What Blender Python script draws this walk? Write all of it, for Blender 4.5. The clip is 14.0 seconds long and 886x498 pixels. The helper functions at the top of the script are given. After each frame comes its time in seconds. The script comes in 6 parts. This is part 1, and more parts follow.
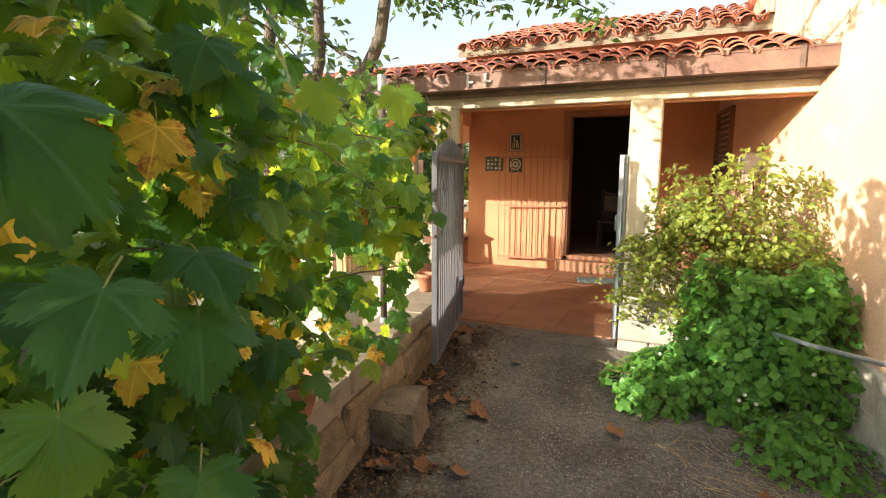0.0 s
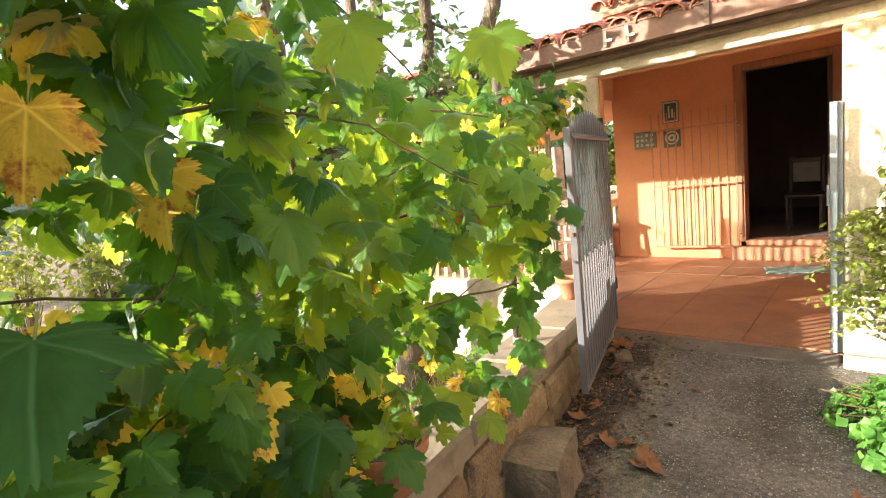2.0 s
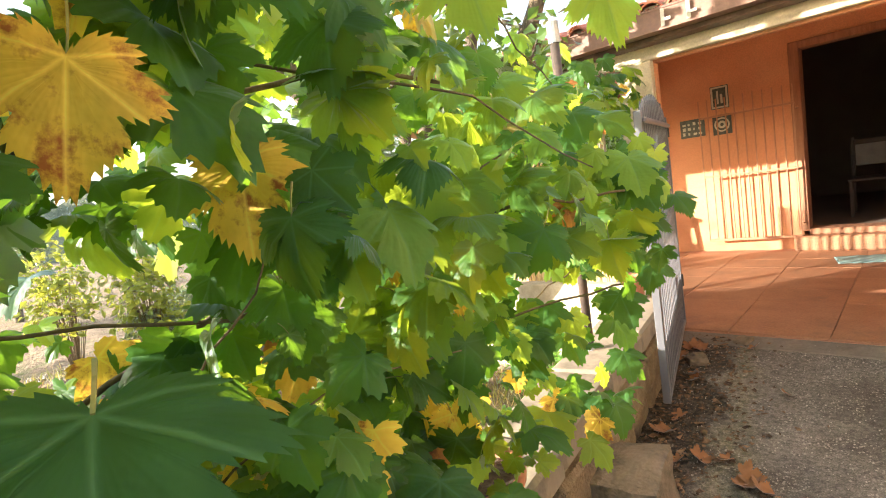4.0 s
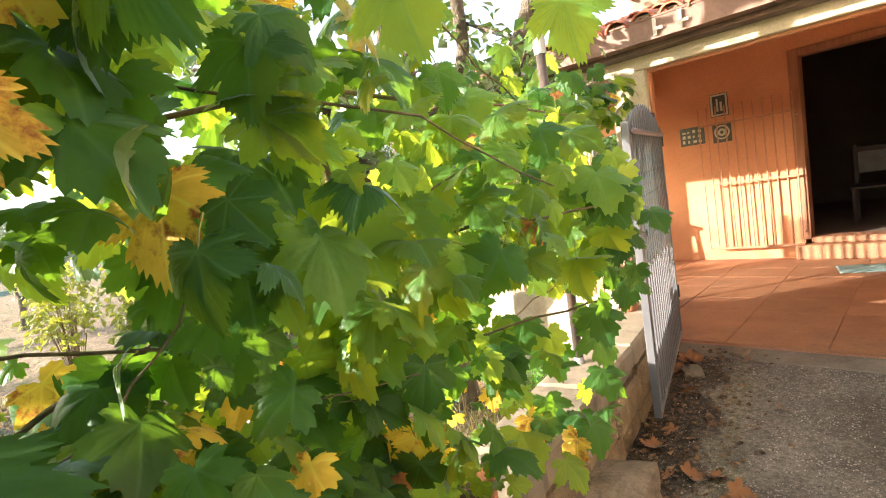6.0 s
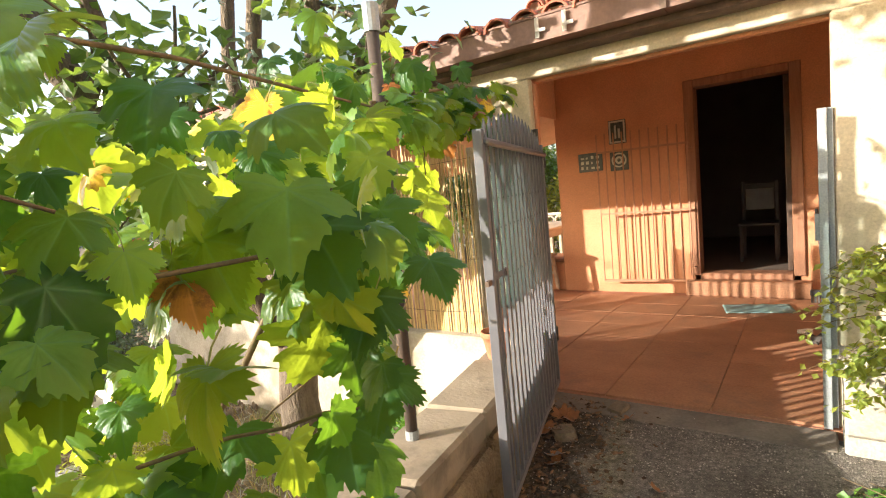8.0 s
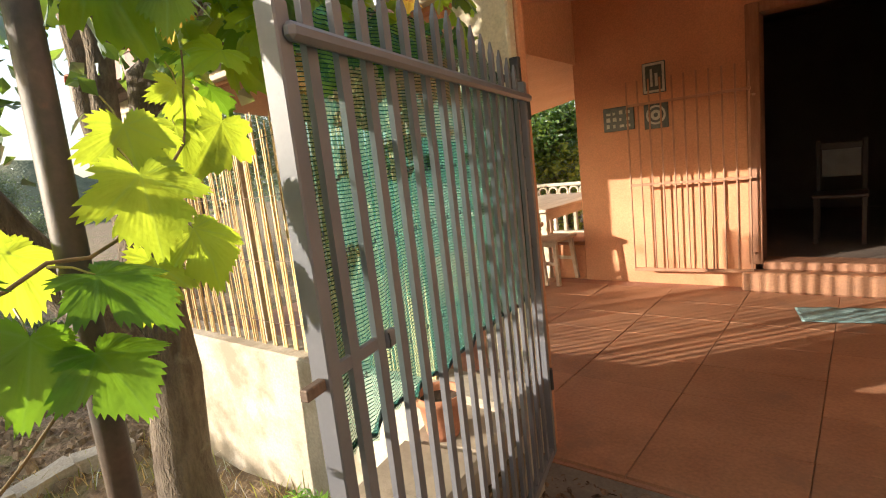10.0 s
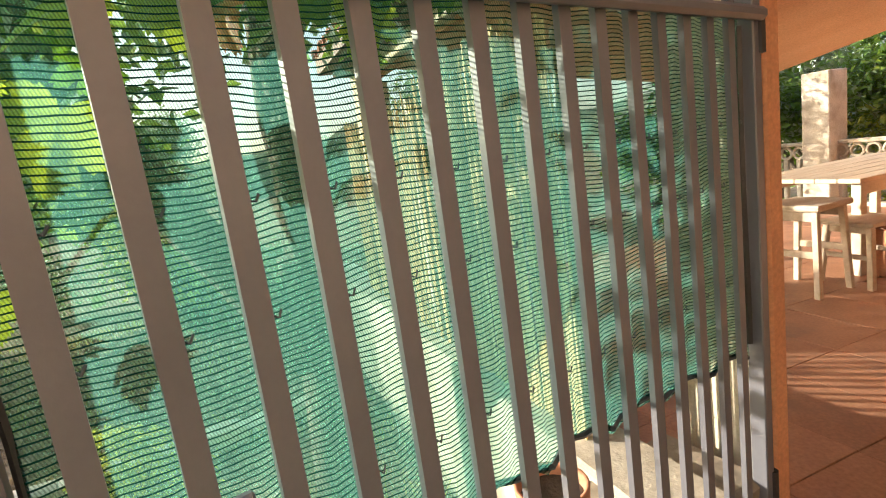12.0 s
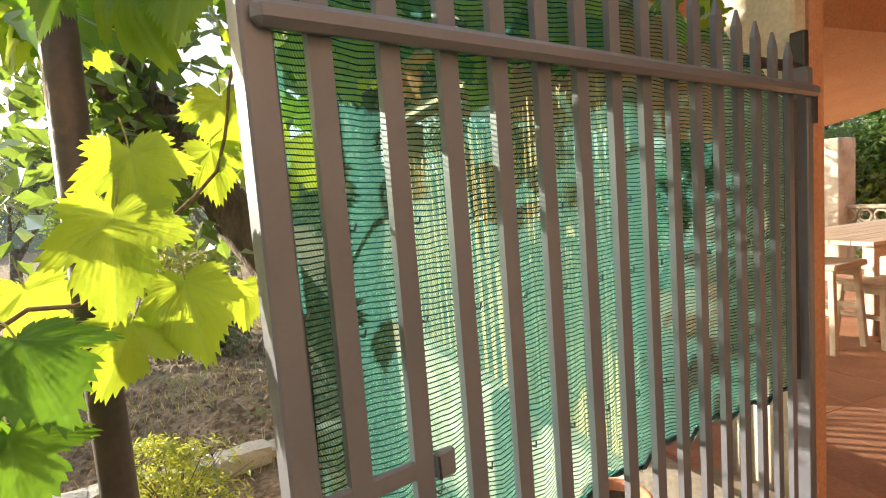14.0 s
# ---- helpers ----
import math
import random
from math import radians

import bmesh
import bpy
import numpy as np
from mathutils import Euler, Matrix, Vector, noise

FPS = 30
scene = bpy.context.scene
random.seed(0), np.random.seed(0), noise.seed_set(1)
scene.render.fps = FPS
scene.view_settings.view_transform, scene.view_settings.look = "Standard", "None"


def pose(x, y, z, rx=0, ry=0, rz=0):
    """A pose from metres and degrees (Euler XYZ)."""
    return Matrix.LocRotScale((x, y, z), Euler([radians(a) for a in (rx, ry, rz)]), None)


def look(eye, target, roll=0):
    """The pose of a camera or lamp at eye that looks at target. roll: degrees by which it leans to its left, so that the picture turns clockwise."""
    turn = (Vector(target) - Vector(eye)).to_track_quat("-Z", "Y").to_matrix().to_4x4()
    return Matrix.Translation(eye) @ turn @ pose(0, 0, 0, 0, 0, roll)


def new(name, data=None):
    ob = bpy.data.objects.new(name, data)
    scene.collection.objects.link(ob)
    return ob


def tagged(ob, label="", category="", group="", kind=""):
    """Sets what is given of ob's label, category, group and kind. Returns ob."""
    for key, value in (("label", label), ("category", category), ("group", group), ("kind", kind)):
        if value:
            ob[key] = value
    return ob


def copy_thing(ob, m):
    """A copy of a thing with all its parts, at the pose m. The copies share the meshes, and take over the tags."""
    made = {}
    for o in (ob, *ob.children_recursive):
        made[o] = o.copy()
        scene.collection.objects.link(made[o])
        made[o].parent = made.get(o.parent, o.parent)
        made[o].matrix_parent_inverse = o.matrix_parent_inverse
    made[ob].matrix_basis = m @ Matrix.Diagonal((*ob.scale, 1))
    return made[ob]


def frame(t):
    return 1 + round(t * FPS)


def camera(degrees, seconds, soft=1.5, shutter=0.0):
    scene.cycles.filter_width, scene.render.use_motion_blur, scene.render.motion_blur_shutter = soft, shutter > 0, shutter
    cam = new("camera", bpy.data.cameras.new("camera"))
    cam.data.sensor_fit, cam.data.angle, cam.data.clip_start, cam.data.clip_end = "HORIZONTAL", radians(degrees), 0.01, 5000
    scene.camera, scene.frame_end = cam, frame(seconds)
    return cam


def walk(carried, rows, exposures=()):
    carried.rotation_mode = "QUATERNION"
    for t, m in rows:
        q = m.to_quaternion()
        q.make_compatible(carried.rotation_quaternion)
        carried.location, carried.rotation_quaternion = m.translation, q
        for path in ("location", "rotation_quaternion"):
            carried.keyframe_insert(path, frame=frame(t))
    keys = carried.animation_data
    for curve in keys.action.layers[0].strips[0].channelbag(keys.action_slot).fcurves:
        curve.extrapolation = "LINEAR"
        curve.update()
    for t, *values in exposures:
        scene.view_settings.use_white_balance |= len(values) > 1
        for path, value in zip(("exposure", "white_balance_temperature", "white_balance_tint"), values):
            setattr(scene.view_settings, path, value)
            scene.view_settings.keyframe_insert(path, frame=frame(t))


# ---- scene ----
cam = camera(80.0, 14.0, soft=1.1)
PATH = [
    (0, (0.454, 0.494, 1.437), (-0.368, 2.294, 1.147), 0.2),
    (0.5, (0.423, 0.574, 1.413), (-0.542, 2.302, 1.124), -2.3),
    (1, (0.407, 0.822, 1.406), (-0.746, 2.433, 1.133), -5.4),
    (1.5, (0.365, 0.982, 1.399), (-0.861, 2.54, 1.138), -6.0),
    (2, (0.221, 1.105, 1.395), (-1.068, 2.608, 1.117), -6.1),
    (2.5, (0.057, 1.225, 1.372), (-1.339, 2.631, 1.101), -7.4),
    (3, (-0.025, 1.18, 1.379), (-1.41, 2.598, 1.118), -8.1),
    (5.5, (-0.065, 1.15, 1.373), (-1.432, 2.591, 1.134), -9.3),
    (6, (0.001, 1.246, 1.387), (-1.381, 2.675, 1.168), -9.0),
    (6.5, (0.106, 1.372, 1.382), (-1.165, 2.901, 1.17), -7.8),
    (7, (0.093, 1.545, 1.36), (-0.99, 3.212, 1.135), -5.3),
    (7.5, (0.004, 1.718, 1.373), (-1.025, 3.419, 1.155), -4.0),
    (8, (-0.081, 2.028, 1.344), (-1.231, 3.652, 1.141), -5.5),
    (8.5, (-0.167, 2.325, 1.353), (-1.308, 3.953, 1.135), -6.4),
    (9, (-0.243, 2.701, 1.343), (-1.294, 4.384, 1.093), -6.6),
    (11.3, (-0.593, 3.799, 1.293), (-2.278, 4.796, 0.884), -7.2),
    (11.5, (-0.595, 3.885, 1.316), (-2.330, 4.793, 0.909), -7.4),
    (12, (-0.597, 3.999, 1.328), (-2.437, 4.701, 0.980), -8.0),
    (12.5, (-0.608, 3.920, 1.335), (-2.503, 4.489, 1.044), -8.4),
    (13, (-0.596, 3.823, 1.328), (-2.495, 4.390, 1.054), -7.2),
    (13.5, (-0.556, 3.749, 1.325), (-2.431, 4.402, 1.085), -5.0),
    (14, (-0.530, 3.733, 1.338), (-2.384, 4.457, 1.143), -4.5),
]
EXPOSURES = [(0.0, 1.2), (0.5, 1.32), (1.0, 1.82), (1.5, 1.76), (3.2, 2.12), (5.5, 2.1), (6.2, 1.98), (7.0, 1.52), (7.5, 1.46), (8.0, 1.40), (8.6, 1.28), (9.0, 1.03), (9.3, 1.0), (11.3, 1.46), (12.5, 1.48), (14.0, 1.42)]
walk(cam, [(t, look(eye, target, roll)) for t, eye, target, roll in PATH], EXPOSURES)

# ---- world, sun, exposure ----
SUN_WAY = Vector((0.66, 0.75, -0.245)).normalized()
world = bpy.data.worlds.new("sky")
scene.world = world
world.use_nodes = True
wn = world.node_tree.nodes
sky = wn.new("ShaderNodeTexSky")
sky.sky_type = 'NISHITA'
sky.sun_disc = False
sky.dust_density = 3.0
sky.sun_elevation = math.asin(-SUN_WAY.z)
sky.sun_rotation = math.atan2(-SUN_WAY.x, -SUN_WAY.y)
wn["Background"].inputs[1].default_value = 0.15
# thin high haze whitens the sky
haze = wn.new("ShaderNodeMixRGB")
haze.blend_type = 'ADD'
haze.inputs[0].default_value = 1.0
haze.inputs[2].default_value = (0.98, 0.97, 1.0, 1)
world.node_tree.links.new(sky.outputs[0], haze.inputs[1])
world.node_tree.links.new(haze.outputs[0], wn["Background"].inputs[0])
sun_data = bpy.data.lights.new("sun", 'SUN')
sun_data.energy, sun_data.angle, sun_data.color = 5.0, radians(0.45), (1.0, 0.89, 0.74)
sun = new("sun", sun_data)
sun.matrix_world = look((0, 0, 30), Vector((0, 0, 30)) + SUN_WAY)


# ---- building helpers ----
def thing(name, label, category, at=(0, 0, 0), group="", kind=""):
    ob = new(name)
    ob.empty_display_size = 0.1
    ob.location = at
    return tagged(ob, label, category, group, kind)


def part(name, bm, material, parent=None, label="", smooth=False):
    me = bpy.data.meshes.new(name)
    bm.normal_update()
    bm.to_mesh(me)
    bm.free()
    if smooth:
        for p in me.polygons:
            p.use_smooth = True
    if material:
        me.materials.append(material)
    ob = new(name, me)
    if parent:
        ob.parent = parent
    if label:
        ob["label"] = label
    return ob


def piece(name, me, parent, m):
    ob = new(name, me)
    ob.parent = parent
    ob.matrix_basis = m
    return ob


def box(bm, x0, x1, y0, y1, z0, z1, bevel=0.0, m=None):
    r = bmesh.ops.create_cube(bm, size=1)
    vs = r["verts"]
    for v in vs:
        v.co = Vector((x0 + (v.co.x + 0.5) * (x1 - x0), y0 + (v.co.y + 0.5) * (y1 - y0), z0 + (v.co.z + 0.5) * (z1 - z0)))
    if bevel:
        es = list({e for v in vs for e in v.link_edges})
        r = bmesh.ops.bevel(bm, geom=es, offset=bevel, segments=1, affect='EDGES')
        vs = list({v for f in r["faces"] for v in f.verts} | {v for v in vs if v.is_valid})
    if m:
        for v in vs:
            v.co = m @ v.co
    return vs


def boxed(x0, x1, y0, y1, z0, z1, bevel=0.004):
    bm = bmesh.new()
    box(bm, x0, x1, y0, y1, z0, z1, bevel)
    return bm


def tube(bm, pts, radii, n=7, cap=True):
    pts = [Vector(p) for p in pts]
    if not hasattr(radii, "__len__"):
        radii = [radii] * len(pts)
    rings = []
    side = None
    for i, p in enumerate(pts):
        d = (pts[min(i + 1, len(pts) - 1)] - pts[max(i - 1, 0)]).normalized()
        if side is None:
            side = d.orthogonal().normalized()
        side = (side - d * side.dot(d)).normalized()
        up = d.cross(side)
        rings.append([bm.verts.new(p + (side * math.cos(a) + up * math.sin(a)) * radii[i]) for a in (2 * math.pi * k / n for k in range(n))])
    for a, b in zip(rings, rings[1:]):
        for k in range(n):
            bm.faces.new((a[k], a[(k + 1) % n], b[(k + 1) % n], b[k]))
    if cap:
        bm.faces.new(rings[0][::-1])
        bm.faces.new(rings[-1])


def roughen(bm, size, amount, seed=0):
    for v in bm.verts:
        n = noise.noise_vector(v.co * size + Vector((seed * 7.1, seed * 3.3, seed)))
        v.co += n * amount


# ---- materials ----
class Nodes:
    def __init__(self, name):
        self.m = bpy.data.materials.new(name)
        self.m.use_nodes = True
        self.n = self.m.node_tree.nodes
        self.l = self.m.node_tree.links
        self.bsdf = self.n["Principled BSDF"]
        self.out = self.n["Material Output"]

    def node(self, kind, **inputs):
        nd = self.n.new(kind)
        for k, v in inputs.items():
            key = int(k[1:]) if k[0] == "i" and k[1:].isdigit() else k
            if hasattr(v, "is_output"):
                self.l.new(v, nd.inputs[key])
            else:
                nd.inputs[key].default_value = v
        return nd

    def math(self, op, a, b=0.0, c=0.0, clamp=False):
        nd = self.node("ShaderNodeMath", i0=a, i1=b, i2=c)
        nd.operation = op
        nd.use_clamp = clamp
        return nd.outputs[0]

    def noise(self, scale, detail=4.0, rough=0.55, vec=None, stretch=None):
        if vec is None:
            vec = self.n.new("ShaderNodeNewGeometry").outputs["Position"]
        if stretch:
            mp = self.node("ShaderNodeMapping", Vector=vec, Scale=stretch)
            vec = mp.outputs[0]
        return self.node("ShaderNodeTexNoise", Vector=vec, Scale=scale, Detail=detail, Roughness=rough).outputs[0]

    def ramp(self, fac, stops):
        nd = self.node("ShaderNodeValToRGB", Fac=fac)
        el = nd.color_ramp.elements
        el[0].position, el[0].color = stops[0][0], (*stops[0][1], 1)
        el[1].position, el[1].color = stops[-1][0], (*stops[-1][1], 1)
        for pos, c in stops[1:-1]:
            e = el.new(pos)
            e.color = (*c, 1)
        return nd.outputs[0]

    def mix(self, fac, a, b, mode='MIX'):
        nd = self.n.new("ShaderNodeMix")
        nd.data_type = 'RGBA'
        nd.blend_type = mode
        for key, v in ((0, fac), (6, a), (7, b)):
            if hasattr(v, "is_output"):
                self.l.new(v, nd.inputs[key])
            elif key == 0:
                nd.inputs[0].default_value = v
            else:
                nd.inputs[key].default_value = (*v, 1)
        return nd.outputs[2]

    def bump(self, height, strength, distance=0.01):
        return self.node("ShaderNodeBump", Height=height, Strength=strength, Distance=distance).outputs[0]


def grey(v):
    return (v, v, v)


def plain(name, a, b, rough=0.8, scale=5.0, fine=70.0, bump=0.25, vary=0.0, metal=0.0, stretch=None, stain=None, stain_scale=1.2, stain_lo=0.52, deep=0.006, grainy=1.0):
    """A weathered surface: two tones in large patches, fine grain, stains, relief."""
    k = Nodes(name)
    big = k.noise(scale, stretch=stretch)
    col = k.ramp(big, [(0.32, a), (0.68, b)])
    grain = k.noise(fine, detail=3.0, stretch=stretch)
    col = k.mix(1.0, col, k.ramp(grain, [(0.25, grey(1 - 0.22 * grainy)), (0.75, grey(1 + 0.12 * grainy))]), 'MULTIPLY')
    if stain:
        st = k.noise(stain_scale, detail=7.0, rough=0.65)
        col = k.mix(k.math('MULTIPLY', k.math('SUBTRACT', st, stain_lo), 6.0, clamp=True), col, stain)
    if vary:
        rnd = k.n.new("ShaderNodeObjectInfo").outputs["Random"]
        isl = k.n.new("ShaderNodeNewGeometry").outputs["Random Per Island"]
        r = k.math('FRACT', k.math('ADD', rnd, isl))
        col = k.mix(1.0, col, k.ramp(r, [(0.0, grey(1 - vary)), (1.0, grey(1 + vary * 0.6))]), 'MULTIPLY')
    k.l.new(col, k.bsdf.inputs["Base Color"])
    k.bsdf.inputs["Roughness"].default_value = rough
    k.bsdf.inputs["Metallic"].default_value = metal
    if bump:
        h = k.math('ADD', k.math('MULTIPLY', big, 1.5), grain)
        k.l.new(k.bump(h, bump, deep), k.bsdf.inputs["Normal"])
    return k.m


def leafy(name, dark, light, back, gloss=0.38, blotch=None, veins=False, lo=0.5, hole=0.0):
    """A thin leaf: reflects on both faces, glows when lit from behind."""
    k = Nodes(name)
    rnd = k.n.new("ShaderNodeObjectInfo").outputs["Random"]
    isl = k.n.new("ShaderNodeNewGeometry").outputs["Random Per Island"]
    r = k.math('FRACT', k.math('ADD', rnd, isl))
    col = k.ramp(r, [(0.0, dark), (1.0, light)])
    tr = k.ramp(r, [(0.0, tuple(c * 0.7 for c in back)), (1.0, back)])
    patch = k.noise(22.0, detail=3.0)
    col = k.mix(1.0, col, k.ramp(patch, [(0.3, grey(0.75)), (0.7, grey(1.2))]), 'MULTIPLY')
    if blotch:
        f = k.math('MULTIPLY', k.math('SUBTRACT', k.noise(16.0, detail=6.0, rough=0.7), lo), 9.0, clamp=True)
        col, tr = k.mix(f, col, blotch), k.mix(f, tr, blotch)
    height = patch
    if veins:
        uv = k.n.new("ShaderNodeUVMap").outputs[0]
        sp = k.node("ShaderNodeSeparateXYZ", Vector=uv)
        u, v = k.math('ABSOLUTE', sp.outputs[0]), sp.outputs[1]
        least = None
        for ang in (0.0, 0.85, 1.75):
            dist = k.math('ABSOLUTE', k.math('SUBTRACT', k.math('MULTIPLY', u, math.cos(ang)), k.math('MULTIPLY', v, math.sin(ang))))
            along = k.math('ADD', k.math('MULTIPLY', u, math.sin(ang)), k.math('MULTIPLY', v, math.cos(ang)))
            dist = k.math('ADD', dist, k.math('MULTIPLY', k.math('LESS_THAN', along, 0.0), 1.0))
            least = dist if least is None else k.math('MINIMUM', least, dist)
        vein = k.math('SUBTRACT', 1.0, k.math('MULTIPLY', least, 36.0), clamp=True)
        col = k.mix(k.math('MULTIPLY', vein, 0.55), col, tuple(min(1, c * 1.7 + 0.03) for c in light))
        tr = k.mix(k.math('MULTIPLY', vein, 0.6), tr, tuple(c * 0.6 for c in back))
        height = k.math('ADD', patch, k.math('MULTIPLY', k.math('MINIMUM', least, 0.10), 1.6))
    nor = k.bump(height, 0.55, 0.010)
    dif = k.node("ShaderNodeBsdfDiffuse", Color=col, Normal=nor)
    tra = k.node("ShaderNodeBsdfTranslucent", Color=tr, Normal=nor)
    glo = k.node("ShaderNodeBsdfGlossy", Color=(0.6, 0.66, 0.7, 1), Roughness=gloss, Normal=nor)
    fr = k.node("ShaderNodeFresnel", IOR=1.4)
    add = k.node("ShaderNodeAddShader", i0=dif.outputs[0], i1=tra.outputs[0])
    mx = k.node("ShaderNodeMixShader", i0=k.math('MULTIPLY', fr.outputs[0], 0.6), i1=add.outputs[0], i2=glo.outputs[0])
    k.l.new(mx.outputs[0], k.out.inputs[0])
    return k.m


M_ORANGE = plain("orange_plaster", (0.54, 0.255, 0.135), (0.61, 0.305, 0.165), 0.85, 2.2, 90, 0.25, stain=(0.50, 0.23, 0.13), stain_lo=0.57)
# wing plaster lightened towards peach, so its colour carries the sun's glare
M_ORANGE_SUN = plain("sun_brightened_plaster", (0.70, 0.44, 0.29), (0.76, 0.52, 0.37), 0.88, 1.6, 90, 0.35, stain=(0.74, 0.58, 0.45), stain_lo=0.54, stain_scale=1.4)
# peach ceiling tone made paler to hold sunlight bounced up from below
M_CEIL = plain("bounce_lit_peach_ceiling", (0.70, 0.43, 0.26), (0.76, 0.50, 0.32), 0.9, 2.0, 70, 0.2)
M_CREAM = plain("cream_plaster", (0.52, 0.46, 0.34), (0.62, 0.55, 0.42), 0.85, 2.5, 80, 0.25, stain=(0.40, 0.35, 0.27), stain_lo=0.54)
M_WHITE = plain("stained_white_plaster", (0.40, 0.36, 0.29), (0.55, 0.50, 0.42), 0.9, 3.0, 60, 0.5, stain=(0.27, 0.23, 0.17), stain_lo=0.46, stain_scale=2.2)
M_TUFA = plain("tufa_stone", (0.22, 0.16, 0.10), (0.36, 0.27, 0.16), 0.95, 9.0, 70, 0.9, vary=0.22, stain=(0.12, 0.10, 0.07), stain_lo=0.55, stain_scale=5.0, deep=0.02)
M_MORTAR = plain("rough_mortar", (0.25, 0.205, 0.155), (0.33, 0.275, 0.21), 0.95, 4.0, 45, 0.45, grainy=0.3, stain=(0.13, 0.11, 0.085), stain_scale=3.0, deep=0.006)
M_PAINTSTONE = plain("whitewashed_stone", (0.42, 0.39, 0.33), (0.53, 0.50, 0.43), 0.9, 6.0, 60, 0.6, vary=0.12, stain=(0.30, 0.27, 0.21), stain_scale=4.0, stain_lo=0.55, deep=0.012)
M_TERRA = plain("terracotta_floor", (0.31, 0.150, 0.082), (0.40, 0.205, 0.115), 0.6, 4.0, 60, 0.2, vary=0.14, stain=(0.23, 0.13, 0.085), stain_scale=2.5, stain_lo=0.56)
M_ROOFTILE = plain("clay_roof_tile", (0.42, 0.135, 0.085), (0.52, 0.20, 0.125), 0.85, 7.0, 60, 0.4, vary=0.28, stain=(0.44, 0.28, 0.20), stain_scale=6.0, stain_lo=0.62)
M_GUTTER = plain("rusty_gutter", (0.17, 0.09, 0.07), (0.25, 0.145, 0.11), 0.65, 3.0, 40, 0.2, stain=(0.10, 0.06, 0.05), stain_lo=0.52)
M_POTCLAY = plain("flowerpot_clay", (0.40, 0.15, 0.08), (0.50, 0.23, 0.13), 0.85, 9.0, 70, 0.3, stain=(0.5, 0.42, 0.34), stain_scale=6.0, stain_lo=0.62)
M_POLE = plain("dark_rusty_pole", (0.05, 0.043, 0.04), (0.10, 0.07, 0.055), 0.6, 9.0, 90, 0.15, stain=(0.16, 0.08, 0.05), stain_scale=12.0, stain_lo=0.62)
M_STEEL = plain("grey_painted_steel", (0.122, 0.126, 0.148), (0.15, 0.154, 0.176), 0.45, 6.0, 120, 0.05, stain=(0.24, 0.19, 0.16), stain_scale=9.0, stain_lo=0.70, grainy=0.2)
M_GALV = plain("galvanised_steel", (0.28, 0.32, 0.35), (0.38, 0.42, 0.45), 0.45, 8.0, 120, 0.1, metal=0.3, stain=(0.30, 0.25, 0.2), stain_lo=0.62)
M_RUST = plain("rusty_iron", (0.10, 0.07, 0.055), (0.19, 0.13, 0.10), 0.7, 12.0, 90, 0.4, metal=0.2)
M_IRON = plain("brown_painted_iron", (0.34, 0.17, 0.10), (0.42, 0.22, 0.13), 0.6, 12.0, 120, 0.2)
M_BLACK = plain("black_iron", (0.02, 0.02, 0.022), (0.035, 0.035, 0.04), 0.5, 12.0, 120, 0.2)
M_WOOD = plain("weathered_brown_wood", (0.24, 0.11, 0.06), (0.34, 0.17, 0.10), 0.7, 3.0, 50, 0.4, stretch=(8, 8, 0.8))
M_PALEWOOD = plain("pale_bleached_wood", (0.46, 0.38, 0.28), (0.60, 0.52, 0.41), 0.75, 3.0, 60, 0.3, vary=0.1, stretch=(6, 0.9, 6))
M_REED = plain("dry_reed", (0.58, 0.40, 0.18), (0.74, 0.55, 0.27), 0.6, 10.0, 80, 0.3, vary=0.35, stretch=(1, 1, 0.2))
M_BARK = plain("grey_brown_bark", (0.10, 0.075, 0.055), (0.20, 0.16, 0.12), 0.95, 12.0, 60, 1.0, stretch=(1.6, 1.6, 0.5), stain=(0.27, 0.25, 0.20), stain_scale=5.0, stain_lo=0.58, deep=0.02)
M_CANE = plain("vine_cane", (0.12, 0.09, 0.045), (0.2, 0.14, 0.07), 0.8, 20.0, 90, 0.4)
M_PETIOLE = plain("leaf_stalk", (0.18, 0.22, 0.05), (0.32, 0.26, 0.08), 0.6, 20.0, 90, 0.1)
M_ROCK = plain("brown_rock", (0.17, 0.13, 0.09), (0.27, 0.21, 0.15), 0.95, 8.0, 60, 0.8, stain=(0.10, 0.085, 0.06), stain_scale=7.0, deep=0.015)
# dark brown stands for the lack of light indoors
M_DARKROOM = plain("shade_dark_plaster", (0.16, 0.12, 0.10), (0.2, 0.16, 0.13), 0.9, 2.0, 60, 0.1)
M_DARKFURN = plain("dark_furniture_wood", (0.05, 0.03, 0.022), (0.08, 0.05, 0.035), 0.5, 4.0, 60, 0.2)
M_CLOTH = plain("faded_blue_cloth", (0.16, 0.28, 0.30), (0.24, 0.38, 0.39), 0.95, 12.0, 200, 0.5)
M_GREYCLOTH = plain("dark_grey_cloth", (0.06, 0.055, 0.05), (0.12, 0.11, 0.10), 0.95, 14.0, 200, 0.5)
M_LINEN = plain("off_white_fabric", (0.55, 0.52, 0.48), (0.66, 0.63, 0.58), 0.95, 10.0, 200, 0.3)
M_CERAMIC_D = plain("dark_glazed_ceramic", (0.025, 0.04, 0.04), (0.06, 0.08, 0.075), 0.3, 30.0, 120, 0.2)
M_CERAMIC_L = plain("pale_glazed_ceramic", (0.42, 0.44, 0.38), (0.52, 0.52, 0.45), 0.3, 30.0, 120, 0.2)
M_SHUTTER = plain("dark_brown_shutter", (0.10, 0.06, 0.045), (0.15, 0.09, 0.065), 0.6, 4.0, 60, 0.3)
M_SOIL = plain("dark_pot_soil", (0.05, 0.035, 0.025), (0.09, 0.065, 0.045), 1.0, 20.0, 90, 0.8)

